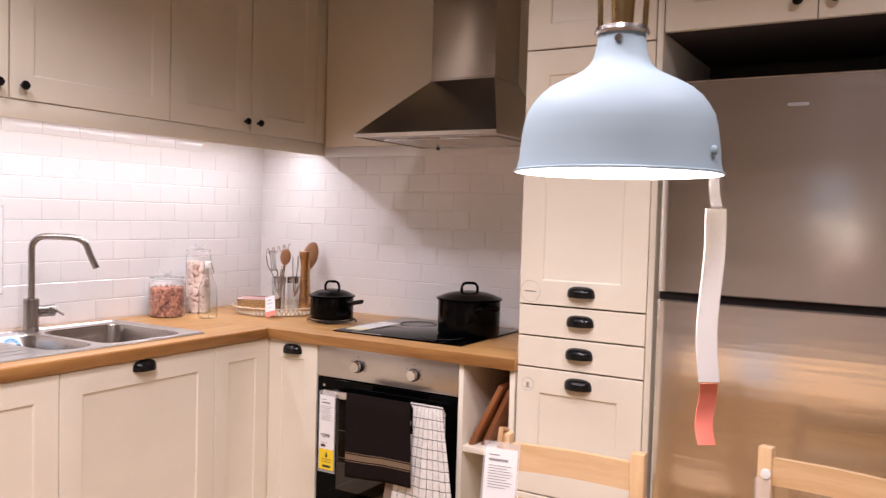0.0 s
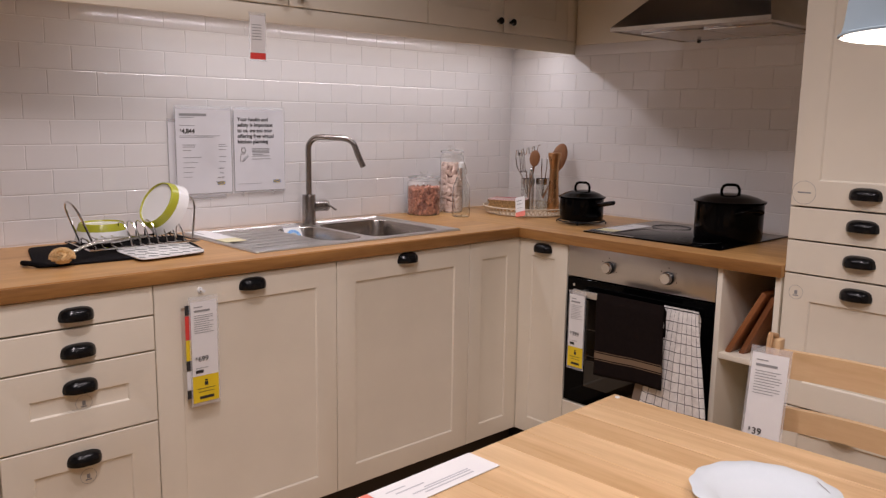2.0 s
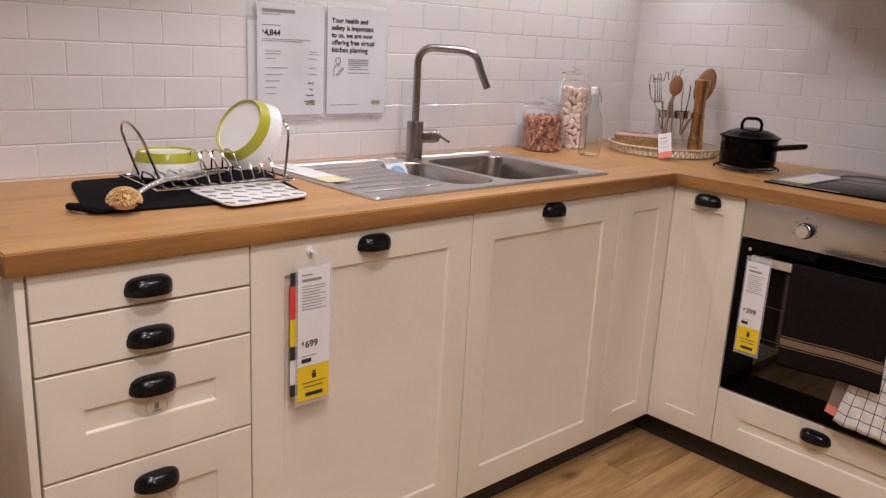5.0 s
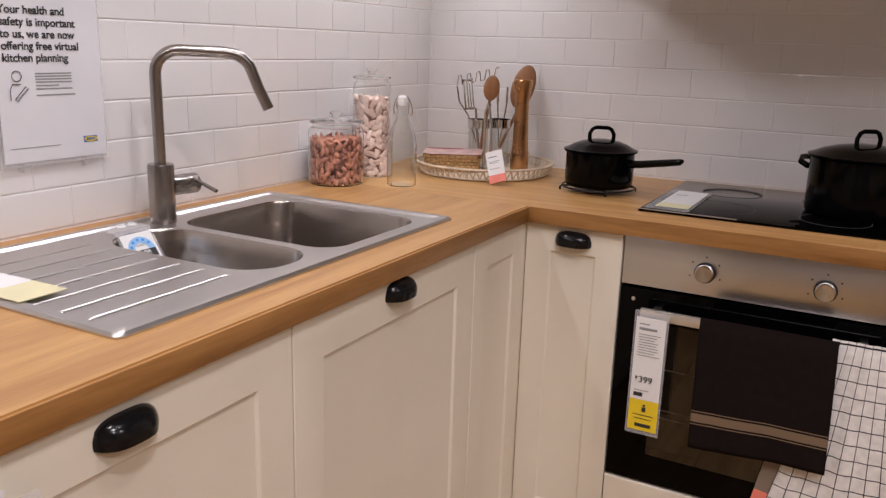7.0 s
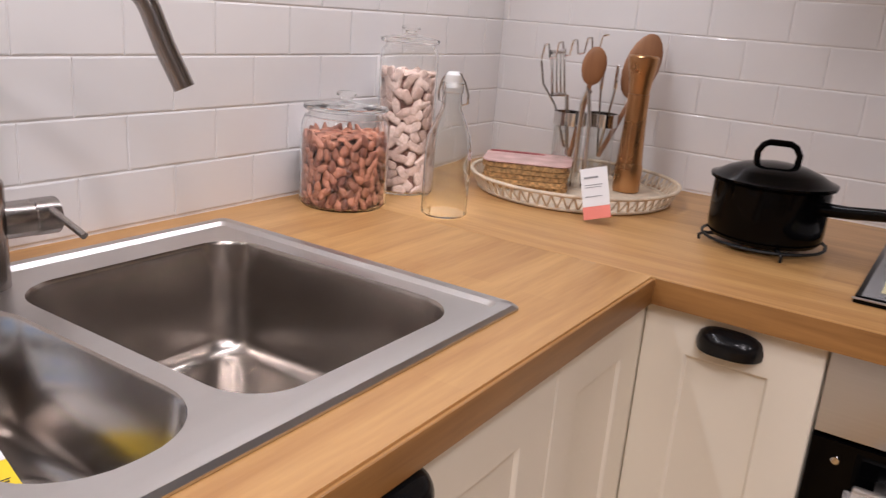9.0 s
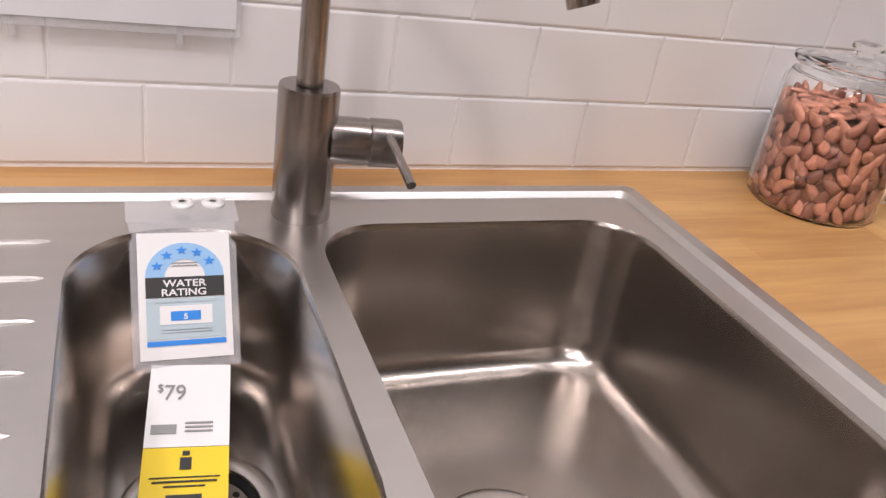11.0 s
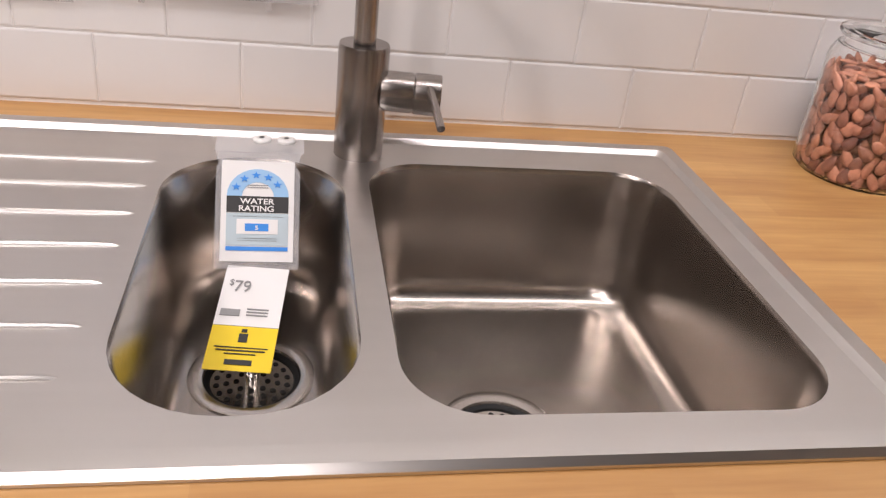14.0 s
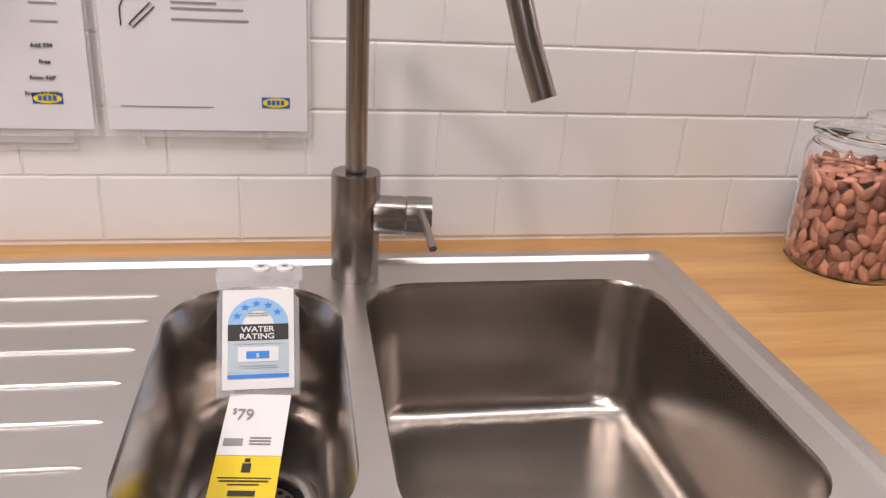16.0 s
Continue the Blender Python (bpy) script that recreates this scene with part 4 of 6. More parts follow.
for i, line in enumerate(("Your health and", "safety is important", "to us, we are now", "offering free virtual", "kitchen planning")):
    writing(right_sign, line, 0.013, -0.040 - i * 0.0203, 0.0196, INK, pose(0, 0, 0), 0.0004)
print_lines(right_sign, [(0.072, 0.145, z, 0.0022) for z in (-0.143, -0.148, -0.153, -0.158, -0.170)] + [(0.072, 0.118, -0.164, 0.0022), (0.072, 0.15, -0.181, 0.0022), (0.014, 0.11, -0.272, 0.0012)])
bm = tube([(0.036 + 0.009 * math.cos(a), -0.0012, -0.146 + 0.009 * math.sin(a)) for a in [2 * math.pi * k / 16 for k in range(16)]], 0.0007, 5, None, True)
tube([(0.022, -0.0012, -0.188), (0.022, -0.0012, -0.170), (0.027, -0.0012, -0.160), (0.042, -0.0012, -0.160)], 0.0007, 5, bm)
tube([(0.030, -0.0012, -0.186), (0.052, -0.0012, -0.164), (0.056, -0.0012, -0.168), (0.034, -0.0012, -0.189), (0.030, -0.0012, -0.186)], 0.0007, 5, bm)
part("drawing", bm, INK, right_sign, "line drawing of a pencil")
logo(right_sign, 0.161, -0.271)
for x in (0.03, 0.16):
    part("peg", box(x, x + 0.006, 0.002, 0.020, -0.316, -0.300, 0.001), PLASTIC, right_sign, "clear peg")
# tag under the wall cabinet
tag = card("hanging_tag", on_sink(UX - 0.002, -1.650, 1.645), 0.054, 0.135, "grey and white tag with a red foot under the wall cabinet", "price tag", "price tags", 0.003, 0.020, RED)
print_lines(tag, [(0.006, 0.04, -0.03 - 0.009 * i, 0.002) for i in range(6)])
# tags on the appliances
dw_tag = price_tag("price_tag", on_sink(FX + 0.022, -2.004, 0.818), 0.078, 0.292, "699", "white price tag with a yellow foot on the dishwasher", 0.078)
strip_tag = thing("energy_label", on_sink(FX + 0.016, -2.018, 0.810), "coloured energy label strip behind the price tag", "label", "price tags")
for i, (m_, z) in enumerate(((INK, 0.0), (RED, -0.03), (YELLOW, -0.10), (INK, -0.16), (PAPER, -0.19), (INK, -0.245))):
    part("colour_block", box(0, 0.05, 0, 0.001, z - (0.028, 0.068, 0.058, 0.028, 0.053, 0.025)[i], z), m_, strip_tag)
pin = one("hook_pin", lathe([(0, 0), (0.009, 0), (0.008, 0.003), (0.003, 0.004), (0.003, 0.020), (0.005, 0.022), (0, 0.023)], 16), PORCELAIN, "white plastic pin that holds the tag", "pin", m=pose(FX, -1.963, 0.846, 90, 0, 90))
oven_tag = price_tag("price_tag", on_hob(0.930, FY - 0.052, 0.708), 0.066, 0.270, "399", "white price tag with a yellow foot on the oven", 0.075)
chair_tag = price_tag("price_tag", pose(1.924, -1.290, 0.834, -7, 1, 12), 0.076, 0.225, "39", "white price tag hanging on a pine chair", 0.002, PAPER)
hook = one("tag_hook", tube([(0, 0, 0), (0.0, -0.03, 0.01), (0, -0.036, -0.02), (0, -0.034, -0.045)], 0.0065, 8), mat("tan_strap", (0.50, 0.31, 0.16), 0.6), "tan leather loop on the chair back", "hook", m=pose(1.945, -1.225, 0.862))
chair_tag2 = thing("tag_clip", pose(2.49, -0.999, 0.80), "white round clip on a pine chair post", "clip")
part("disc", lathe([(0, 0), (0.012, 0), (0.011, 0.005), (0, 0.007)], 18), PORCELAIN, chair_tag2, "", pose(0, 0, 0, 90, 0, 0))
part("sleeve", box(-0.022, 0.012, -0.004, -0.003, -0.14, -0.01), PLASTIC, chair_tag2, "clear plastic sleeve")
# long tag under the pendant lamp
lamp_tag = thing("hanging_tag", pose(2.586, -2.102, 1.414, 0, 0, 38), "long white tag with a red foot hanging from the lamp", "price tag", "price tags")


def ribbon(z0, z1, w, wav):
    rows = []
    for i in range(13):
        z = z0 + (z1 - z0) * i / 12
        o = wav * math.sin(i * 0.5)
        rows.append([(-w / 2 + o, 0.006 * math.sin(i * 0.3), z), (w / 2 + o, 0.006 * math.sin(i * 0.3), z), (w / 2 + o, 0.0012 + 0.006 * math.sin(i * 0.3), z), (-w / 2 + o, 0.0012 + 0.006 * math.sin(i * 0.3), z)])
    return loft(rows)


part("paper", ribbon(-0.034, -0.208, 0.022, 0.003), PAPER, lamp_tag)
part("red_foot", ribbon(-0.210, -0.272, 0.019, 0.002), PINK_RED, lamp_tag, "faded red foot of the tag")
part("sleeve", ribbon(0.012, -0.033, 0.010, 0.0), SLEEVE, lamp_tag, "clear plastic strap")

# tag in the small bowl: water rating, price, yellow foot
WT = pose(0.139, -1.397, 0.9275, -34.5, 0, 90)
UP = pose(0.003, 0, 0) @ Matrix.Diagonal((0.91, 1.0, 0.74, 1))
wt = thing("water_rating_tag", WT, "water rating tag with price and yellow foot in the sink", "price tag", "price tags")
part("sleeve", box(-0.004, 0.086, 0.0008, 0.0014, -0.158, 0.0), PLASTIC, wt, "clear plastic sleeve", at=UP)
part("sleeve_flap", box(0.092, 0.1375, -1.400, -1.312, 0.9262, 0.9268), PLASTIC, wt, "clear flap of the sleeve folded over the rim", WT.inverted())
part("rating_card", box(0.002, 0.080, 0, 0.0008, -0.148, -0.012), PAPER, wt, at=UP)
arch = [(0.041 + 0.033 * math.cos(radians(a)), -0.060 + 0.037 * math.sin(radians(a))) for a in range(0, 181, 12)] + [(0.041 - 0.017 * math.cos(radians(a)), -0.060 + 0.019 * math.sin(radians(a))) for a in range(0, 181, 12)]
bm = loft([[(x, -0.0006, z) for x, z in arch], [(x, -0.0001, z) for x, z in arch]])
part("rating_arch", bm, SKY_BLUE, wt, "pale blue rating arch", at=UP)
for a in (155, 125, 95, 65, 35):
    pts = []
    for k in range(10):
        r, t = (0.0052 if k % 2 == 0 else 0.0022), radians(90 + 36 * k)
        pts.append((0.041 + 0.0255 * math.cos(radians(a)) + r * math.cos(t), -0.060 + 0.0285 * math.sin(radians(a)) + r * math.sin(t)))
    part("star", loft([[(x, -0.0012, z) for x, z in pts], [(x, -0.0006, z) for x, z in pts]]), MID_BLUE, wt, "bright blue star", at=UP)
part("title_block", bars([(0.008, 0.074, -0.082, 0.022)]), INK, wt, "black title block", at=UP)
writing(wt, "WATER", 0.0225, -0.0705, 0.0105, PAPER, UP @ pose(0, -0.0005, 0), 0.0002)
writing(wt, "RATING", 0.0205, -0.0802, 0.0105, PAPER, UP @ pose(0, -0.0005, 0), 0.0002)
part("lower_block", bars([(0.008, 0.074, -0.1265, 0.0435)]), GREY_BLUE, wt, "grey blue field", at=UP)
part("white_field", bars([(0.019, 0.063, -0.111, 0.020)], -0.0012), PAPER, wt, at=UP)
part("blue_field", bars([(0.028, 0.053, -0.107, 0.010)], -0.0017), MID_BLUE, wt, "bright blue field", at=UP)
writing(wt, "5", 0.0385, -0.1055, 0.008, PAPER, UP @ pose(0, -0.0012, 0), 0.0002)
part("small_print", bars([(0.015, 0.068, -0.088, 0.0012), (0.02, 0.062, -0.1175, 0.0010), (0.02, 0.062, -0.1205, 0.0010), (0.03, 0.052, -0.0455, 0.0010), (0.03, 0.052, -0.0485, 0.001)]), GREY_INK, wt, at=UP)
part("blue_band", bars([(0.008, 0.074, -0.1335, 0.0055)]), MID_BLUE, wt, "bright blue band", at=UP)
low = WT.inverted() @ pose(0.199, -1.396, 0.833, -74, 0, 83) @ Matrix.Diagonal((1.0, 1.0, 1.20, 1))
part("price_card", box(0.012, 0.072, 0.0004, 0.0010, -0.062, 0.0), PAPER, wt, "", low)
writing(wt, "$", 0.018, -0.022, 0.009, GREY_INK, low, 0.0, "price")
writing(wt, "79", 0.0230, -0.028, 0.0165, GREY_INK, low, 0.0, "price")
part("logo", bars([(0.016, 0.034, -0.053, 0.0065)]), GREY_INK, wt, "small dark logo block", low)
part("small_print", bars([(0.040, 0.060, z, 0.0012) for z in (-0.046, -0.049, -0.052)]), GREY_INK, wt, "", low)
part("yellow_foot", box(0.012, 0.072, 0.0004, 0.0010, -0.104, -0.0625), YELLOW, wt, "yellow foot with a black letter i", low)
part("info_mark", bars([(0.038, 0.046, -0.078, 0.008), (0.0395, 0.0445, -0.0685, 0.003)]), INK, wt, "", low)
part("small_print", bars([(0.018, 0.066, -0.0835, 0.0007), (0.020, 0.064, -0.0865, 0.0011), (0.028, 0.056, -0.0895, 0.0009), (0.030, 0.054, -0.099, 0.0045)]), INK, wt, "", low)
for y in (0.033, 0.058):
    part("eyelet", lathe([(0.003, 0), (0.0095, 0), (0.0095, 0.002), (0.007, 0.004), (0.003, 0.0035)], 20, None, False), PORCELAIN, wt, "white plastic eyelet", WT.inverted() @ pose(0.106, -1.388 + y, 0.9269))
# tag lying on the drainer
lie = thing("price_tag", pose(0.072, -1.742, 0.9262, 0, 0, 1), "white price tag with a yellow end lying on the drainer", "price tag", "price tags")
part("paper", box(0, 0.215, 0, 0.075, 0, 0.0012), PAPER, lie)
part("coloured_foot", box(0.2155, 0.29, 0, 0.075, 0, 0.0012), PALE_YELLOW, lie, "yellow end")
part("small_print", box(0.02, 0.10, 0.02, 0.024, 0.0013, 0.0017), GREY_INK, lie)
# tag on the hob
hl = thing("price_tag", pose(0.892, -0.512, TOP + 0.0080, 0, 0, 0), "price tag in a clear sleeve lying on the hob", "price tag", "price tags")
part("sleeve", box(-0.008, 0.095, -0.01, 0.29, 0, 0.0008), PLASTIC, hl, "clear plastic sleeve")
part("paper", box(0.012, 0.088, 0.075, 0.27, 0.0010, 0.0018), PAPER, hl)
part("coloured_foot", box(0.012, 0.088, 0.02, 0.0745, 0.0010, 0.0018), PALE_YELLOW, hl, "pale yellow end")
part("small_print", box(0.02, 0.05, 0.20, 0.205, 0.0019, 0.0022), GREY_INK, hl)
# sheet on the table
tp = thing("price_tag", pose(1.778, -2.318, 0.7512, 0, 0, 2), "white price tag with a red end lying on the table", "price tag", "price tags")
part("paper", box(0, 0.072, 0.068, 0.300, 0, 0.0012), PAPER, tp)
part("coloured_foot", box(0, 0.072, 0, 0.0675, 0, 0.0012), PINK_RED, tp, "red end")
FAINT_INK = mat("faint_ink", (0.50, 0.50, 0.52), 0.6)
for x, y0, y1 in ((0.056, 0.14, 0.25), (0.048, 0.12, 0.25), (0.042, 0.15, 0.25), (0.030, 0.10, 0.16), (0.018, 0.09, 0.13)):
    part("small_print", box(x, x + 0.003, y0, y1, 0.0013, 0.0016), FAINT_INK, tp)
# round stickers on the fronts
for n, (m, r) in enumerate(((on_hob(1.722, FY, 1.137), 0.034), (on_hob(1.723, FY, 0.842), 0.021), (on_sink(FX - 0.006, -2.291, 0.590), 0.021), (on_sink(FX - 0.006, -2.290, 0.388), 0.021), (on_hob(1.181, FY + 0.006, 0.205), 0.02))):
    st = thing("round_sticker", m, "clear round sticker with thin print on a cream front", "sticker", "stickers on fronts")
    part("ring", lathe([(r - 0.0007, 0), (r, 0), (r, 0.0004), (r - 0.0007, 0.0004), (r - 0.0007, 0)], 36, None, False), GREY_INK, st, "", pose(0, -0.0002, 0, 90, 0, 0))
    part("print", bars([(-r * 0.55, r * 0.55, -0.002, 0.004)] if n == 0 else [(-0.004, 0.004, -0.006, 0.012), (-0.008, 0.008, -0.011, 0.003)]), GREY_INK, st)

# ---- jars, bottle, tray ----


def island_mat(name, c1, c2, rough):
    """Two colours mixed per loose piece, with fine streaks."""
    m = mat(name, c1, rough, 0, 160, 0.18, 0.25, 240)
    nt = m.node_tree
    geo = nt.nodes.new("ShaderNodeNewGeometry")
    mx = nt.nodes.new("ShaderNodeMix")
    mx.data_type = "RGBA"
    mx.inputs["A"].default_value, mx.inputs["B"].default_value = (*c1, 1), (*c2, 1)
    nt.links.new(geo.outputs["Random Per Island"], mx.inputs["Factor"])
    vec = [n for n in nt.nodes if n.bl_idname == "ShaderNodeVectorMath"][0]
    nt.links.new(mx.outputs["Result"], vec.inputs[0])
    return m


ALMOND = island_mat("almond_skin", (0.12, 0.035, 0.018), (0.38, 0.152, 0.088), 0.6)
SWEETS = island_mat("pale_pieces", (0.38, 0.25, 0.195), (0.56, 0.42, 0.35), 0.7)
# dark brown that stands in for shade between the almonds
NUT_GAP_SHADE = mat("nut_gap_shade", (0.075, 0.027, 0.016), 0.9, 0, 60, 0.3)
CRUMB = mat("seed_bread", (0.46, 0.27, 0.11), 0.85, 0, 150, 0.55, 0.9, 160, random=0.2)


def spread(n, round_, h, g, tries=14):
    """Evenly scattered spots on an unrolled jar wall: each new spot is the farthest of a few tries."""
    spots = []
    for i in range(n):
        best, far = None, -1
        for k in range(tries):
            q = (g.uniform(0, round_), g.uniform(0, h))
            d = min((min(abs(q[0] - p[0]), round_ - abs(q[0] - p[0])) ** 2 + (q[1] - p[1]) ** 2 for p in spots), default=1.0)
            if d > far:
                best, far = q, d
        spots.append(best)
    return spots


def nuts(n, r_in, h, shape, seed, nut=True):
    """Loose pieces lying flat against the inside of a round jar, in two layers and on top; almonds or rounded bars."""
    g = random.Random(seed)
    verts, faces = [], []
    us, vs = 8, 7
    places = [(r_in - shape[2] * 1.05, x / r_in, 0.008 + z) for x, z in spread(n, 2 * math.pi * r_in, h - 0.012, g)]
    places += [(r_in - shape[2] * 3.4, x / r_in, 0.008 + z) for x, z in spread(n, 2 * math.pi * r_in, h - 0.016, g, 4)]
    places += [(r_in * math.sqrt(g.random()) * 0.86, g.uniform(0, 6.28), h - 0.004) for i in range(n // 4)]
    for i, (r, a, z) in enumerate(places):
        flat = Euler((0, math.radians(90), 0)).to_matrix().to_4x4() if i >= 2 * n else Matrix.Identity(4)
        turn = g.gauss(0, 0.6) if nut else g.uniform(0, 3.14)
        m = Matrix.Translation((r * math.cos(a), r * math.sin(a), z)) @ Euler((0, 0, a)).to_matrix().to_4x4() @ flat @ Euler((turn, g.uniform(-0.16, 0.16), g.uniform(-0.16, 0.16))).to_matrix().to_4x4()
        k, bend = g.uniform(0.8, 1.15), 0 if nut else g.choice((0, 0, 16, -16))
        base = len(verts)
        for v in range(vs + 1):
            t = math.pi * v / vs
            ct, st = math.cos(t), math.sin(t)
            if nut:
                st *= 1 - 0.35 * ct
            else:
                st = st ** 0.35
            for u in range(us):
                b = 2 * math.pi * (u + 0.5) / us
                cb, sb = math.cos(b), math.sin(b)
                if not nut:
                    cb, sb = math.copysign(abs(cb) ** 0.5, cb), math.copysign(abs(sb) ** 0.5, sb)
                zz = shape[0] * ct * k
                p = m @ Vector((shape[2] * st * cb, shape[1] * st * sb * (2 - k) + bend * zz * zz, zz))
                d = math.hypot(p.x, p.y)
                if d > r_in:
                    p.x, p.y = p.x * r_in / d, p.y * r_in / d
                p.z = max(p.z, 0.0035)
                verts.append(p)
        for v in range(vs):
            for u in range(us):
                faces.append((base + v * us + u, base + v * us + (u + 1) % us, base + (v + 1) * us + (u + 1) % us, base + (v + 1) * us + u))
    me = bpy.data.meshes.new("pieces")
    me.from_pydata(verts, [], faces)
    for p in me.polygons:
        p.use_smooth = True
    return me


LID_GLASS = clear("lid_glass", (0.985, 0.99, 0.985), 0.0, 1.18)
JAR_GLASS = clear("jar_glass", (0.985, 0.99, 0.985), 0.0, 1.42)


def jar(m, r, h, neck_r, filled, mesh, material, label, inside, shoulder, core):
    j = thing("storage_jar", m, label, "jar", "jars on the worktop")
    t = 0.0024
    top = h - 0.030
    outer = [(0, 0), (r * 0.93, 0), (r, 0.006), (r, top - shoulder), (r * 0.985, top - shoulder * 0.7), ((r + neck_r) / 2, top - shoulder * 0.35), (neck_r + 0.001, top - 0.008), (neck_r, top - 0.004), (neck_r, top)]
    inner = [(max(q - t, 0), max(z, 0.003)) for q, z in reversed(outer)]
    g = part("glass_body", lathe(outer + inner, 48, None, False), JAR_GLASS, j, "clear glass jar body")
    g.visible_shadow = False
    lid = [(0, top + 0.003), (neck_r - 0.006, top + 0.003), (neck_r - 0.005, top + 0.001), (neck_r + 0.006, top + 0.001), (neck_r + 0.0085, top + 0.004), (neck_r + 0.008, top + 0.008), (neck_r * 0.8, top + 0.012), (0.016, top + 0.014), (0.009, top + 0.017), (0.010, top + 0.020), (0.0165, top + 0.025), (0.016, top + 0.030), (0.010, top + 0.033), (0, top + 0.0335)]
    lid_ob = part("lid", lathe(lid, 40, None, False), LID_GLASS, j, "glass lid with a round knob")
    lid_ob.visible_shadow = False
    # plain filler cylinder; its dark colour paints the shade between the pieces
    part("gap_shade_core", lathe([(0, 0.004), (r * 0.84, 0.004), (r * 0.84, filled), (0, filled)], 24), core, j, "dark core coloured as the shade in the gaps between pieces")
    mesh.materials.append(material)
    c = new(inside, mesh)
    c.parent = j
    tagged(c, kind="stuff")
    return j


jar(pose(0.099, -0.655, TOP + 0.0005), 0.073, 0.186, 0.061, 0.108, nuts(240, 0.0700, 0.120, (0.0115, 0.0067, 0.0031), 3), ALMOND, "round glass jar of almonds with a glass lid", "almonds", 0.026, NUT_GAP_SHADE)
jar(pose(0.100, -0.490, TOP + 0.0005), 0.052, 0.295, 0.044, 0.206, nuts(190, 0.0490, 0.218, (0.0152, 0.0076, 0.0040), 8, False), SWEETS, "tall glass jar of pale pieces with a glass lid", "dry_pieces", 0.022, mat("pale_gap_shade", (0.17, 0.080, 0.060), 0.9, 0, 60, 0.3))

BOTTLE_GLASS = clear("bottle_glass", (0.93, 0.95, 0.945), 0.0, 1.45)
bt = thing("glass_bottle", pose(0.255, -0.579, TOP + 0.0005) @ Matrix.Diagonal((1.07, 1.07, 0.97, 1)), "empty clear glass bottle with a swing stopper", "bottle")
prof = [(0, 0), (0.032, 0), (0.036, 0.004), (0.036, 0.110), (0.033, 0.135), (0.024, 0.160), (0.016, 0.180), (0.0145, 0.205), (0.0165, 0.208), (0.0165, 0.222), (0.014, 0.224)]
g = part("glass_body", lathe(prof + [(max(q - 0.002, 0), max(z, 0.004)) for q, z in reversed(prof)], 40, None, False), BOTTLE_GLASS, bt)
g.visible_shadow = False
part("stopper", lathe([(0, 0.215), (0.011, 0.215), (0.0135, 0.226), (0.0125, 0.236), (0.008, 0.241), (0, 0.242)], 24), PORCELAIN, bt, "white stopper")
for s in (-1, 1):
    part("wire_clip", tube([(0, 0, 0.239), (s * 0.012, 0, 0.238), (s * 0.020, 0, 0.226), (s * 0.027, 0.002, 0.206), (s * 0.026, 0.003, 0.192), (s * 0.017, 0, 0.188), (s * 0.015, 0, 0.196)], 0.0017, 7), STEEL, bt, "steel wire clip")

TCX, TCY = 0.322, -0.220
RATTAN = mat("pale_bamboo", (0.66, 0.55, 0.41), 0.6, 0, 40, 0.15, 0.4, 160)
tray = thing("round_tray", pose(TCX, TCY, TOP + 0.0004) @ Matrix.Diagonal((1.0, 1.0, 0.85, 1)), "round woven bamboo tray with a low rim", "tray")
part("base", lathe([(0, 0.001), (0.185, 0.001), (0.187, 0.005), (0, 0.005)], 48), RATTAN, tray)
part("rim", tube([(0.203 * math.cos(2 * math.pi * k / 48), 0.203 * math.sin(2 * math.pi * k / 48), 0.038) for k in range(48)], 0.0042, 8, None, True), RATTAN, tray, "pale bamboo rim")
part("foot_ring", tube([(0.187 * math.cos(2 * math.pi * k / 48), 0.187 * math.sin(2 * math.pi * k / 48), 0.005) for k in range(48)], 0.004, 8, None, True), RATTAN, tray)
for k in range(64):
    a = 2 * math.pi * k / 64
    for s in (-0.05, 0.05):
        b = a + s
        ob_pts = [(0.187 * math.cos(a), 0.187 * math.sin(a), 0.006), (0.196 * math.cos((a + b) / 2), 0.196 * math.sin((a + b) / 2), 0.021), (0.203 * math.cos(b), 0.203 * math.sin(b), 0.037)]
        part("cane", tube(ob_pts, 0.0021, 5), RATTAN, tray)

# crispbread stack in an open wrapper
bread = thing("crispbread_pack", pose(TCX - 0.084, TCY - 0.040, TOP + 0.0062, 0, 0, 25), "stack of seeded crispbread in a clear pink wrapper", "food pack")
slices = random.Random(12)
for i in range(5):
    part("crispbread", plate(round_rect(-0.082, 0.082, -0.068, 0.068, 0.025, 3), i * 0.0100, i * 0.0100 + 0.0088), CRUMB, bread, at=pose(slices.uniform(-0.004, 0.004), slices.uniform(-0.004, 0.004), 0, 0, 0, slices.uniform(-3, 3)))
part("wrapper", plate(round_rect(-0.086, 0.086, -0.070, 0.070, 0.025, 3), 0.0505, 0.0522), mat("pink_film", (0.74, 0.47, 0.43), 0.22, 0, 25, 0.15), bread, "pink printed film on top")
part("ribbon", box(-0.080, 0.03, 0.045, 0.058, 0.0523, 0.0537), mat("plum_print", (0.30, 0.05, 0.05), 0.4), bread, "dark red print band")


def canister(x, y, tools):
    c = thing("utensil_holder", pose(x, y, TOP + 0.0062), "glass and steel utensil holder on the tray", "utensil holder", "utensil holders")
    g = part("glass_cup", lathe([(0, 0), (0.029, 0), (0.030, 0.004), (0.030, 0.125), (0.028, 0.125), (0.028, 0.005), (0, 0.005)], 36, None, False), GLASS, c)
    g.visible_shadow = False
    part("steel_collar", lathe([(0.0305, 0.118), (0.0325, 0.118), (0.0325, 0.144), (0.0305, 0.144), (0.0305, 0.118)], 36, None, False), CHROME, c, "polished steel collar")
    return c


C1X, C1Y, C2X, C2Y = 0.280, -0.180, 0.326, -0.128
canister(C1X, C1Y, 0)
canister(C2X, C2Y, 0)
base_z = TOP + 0.062


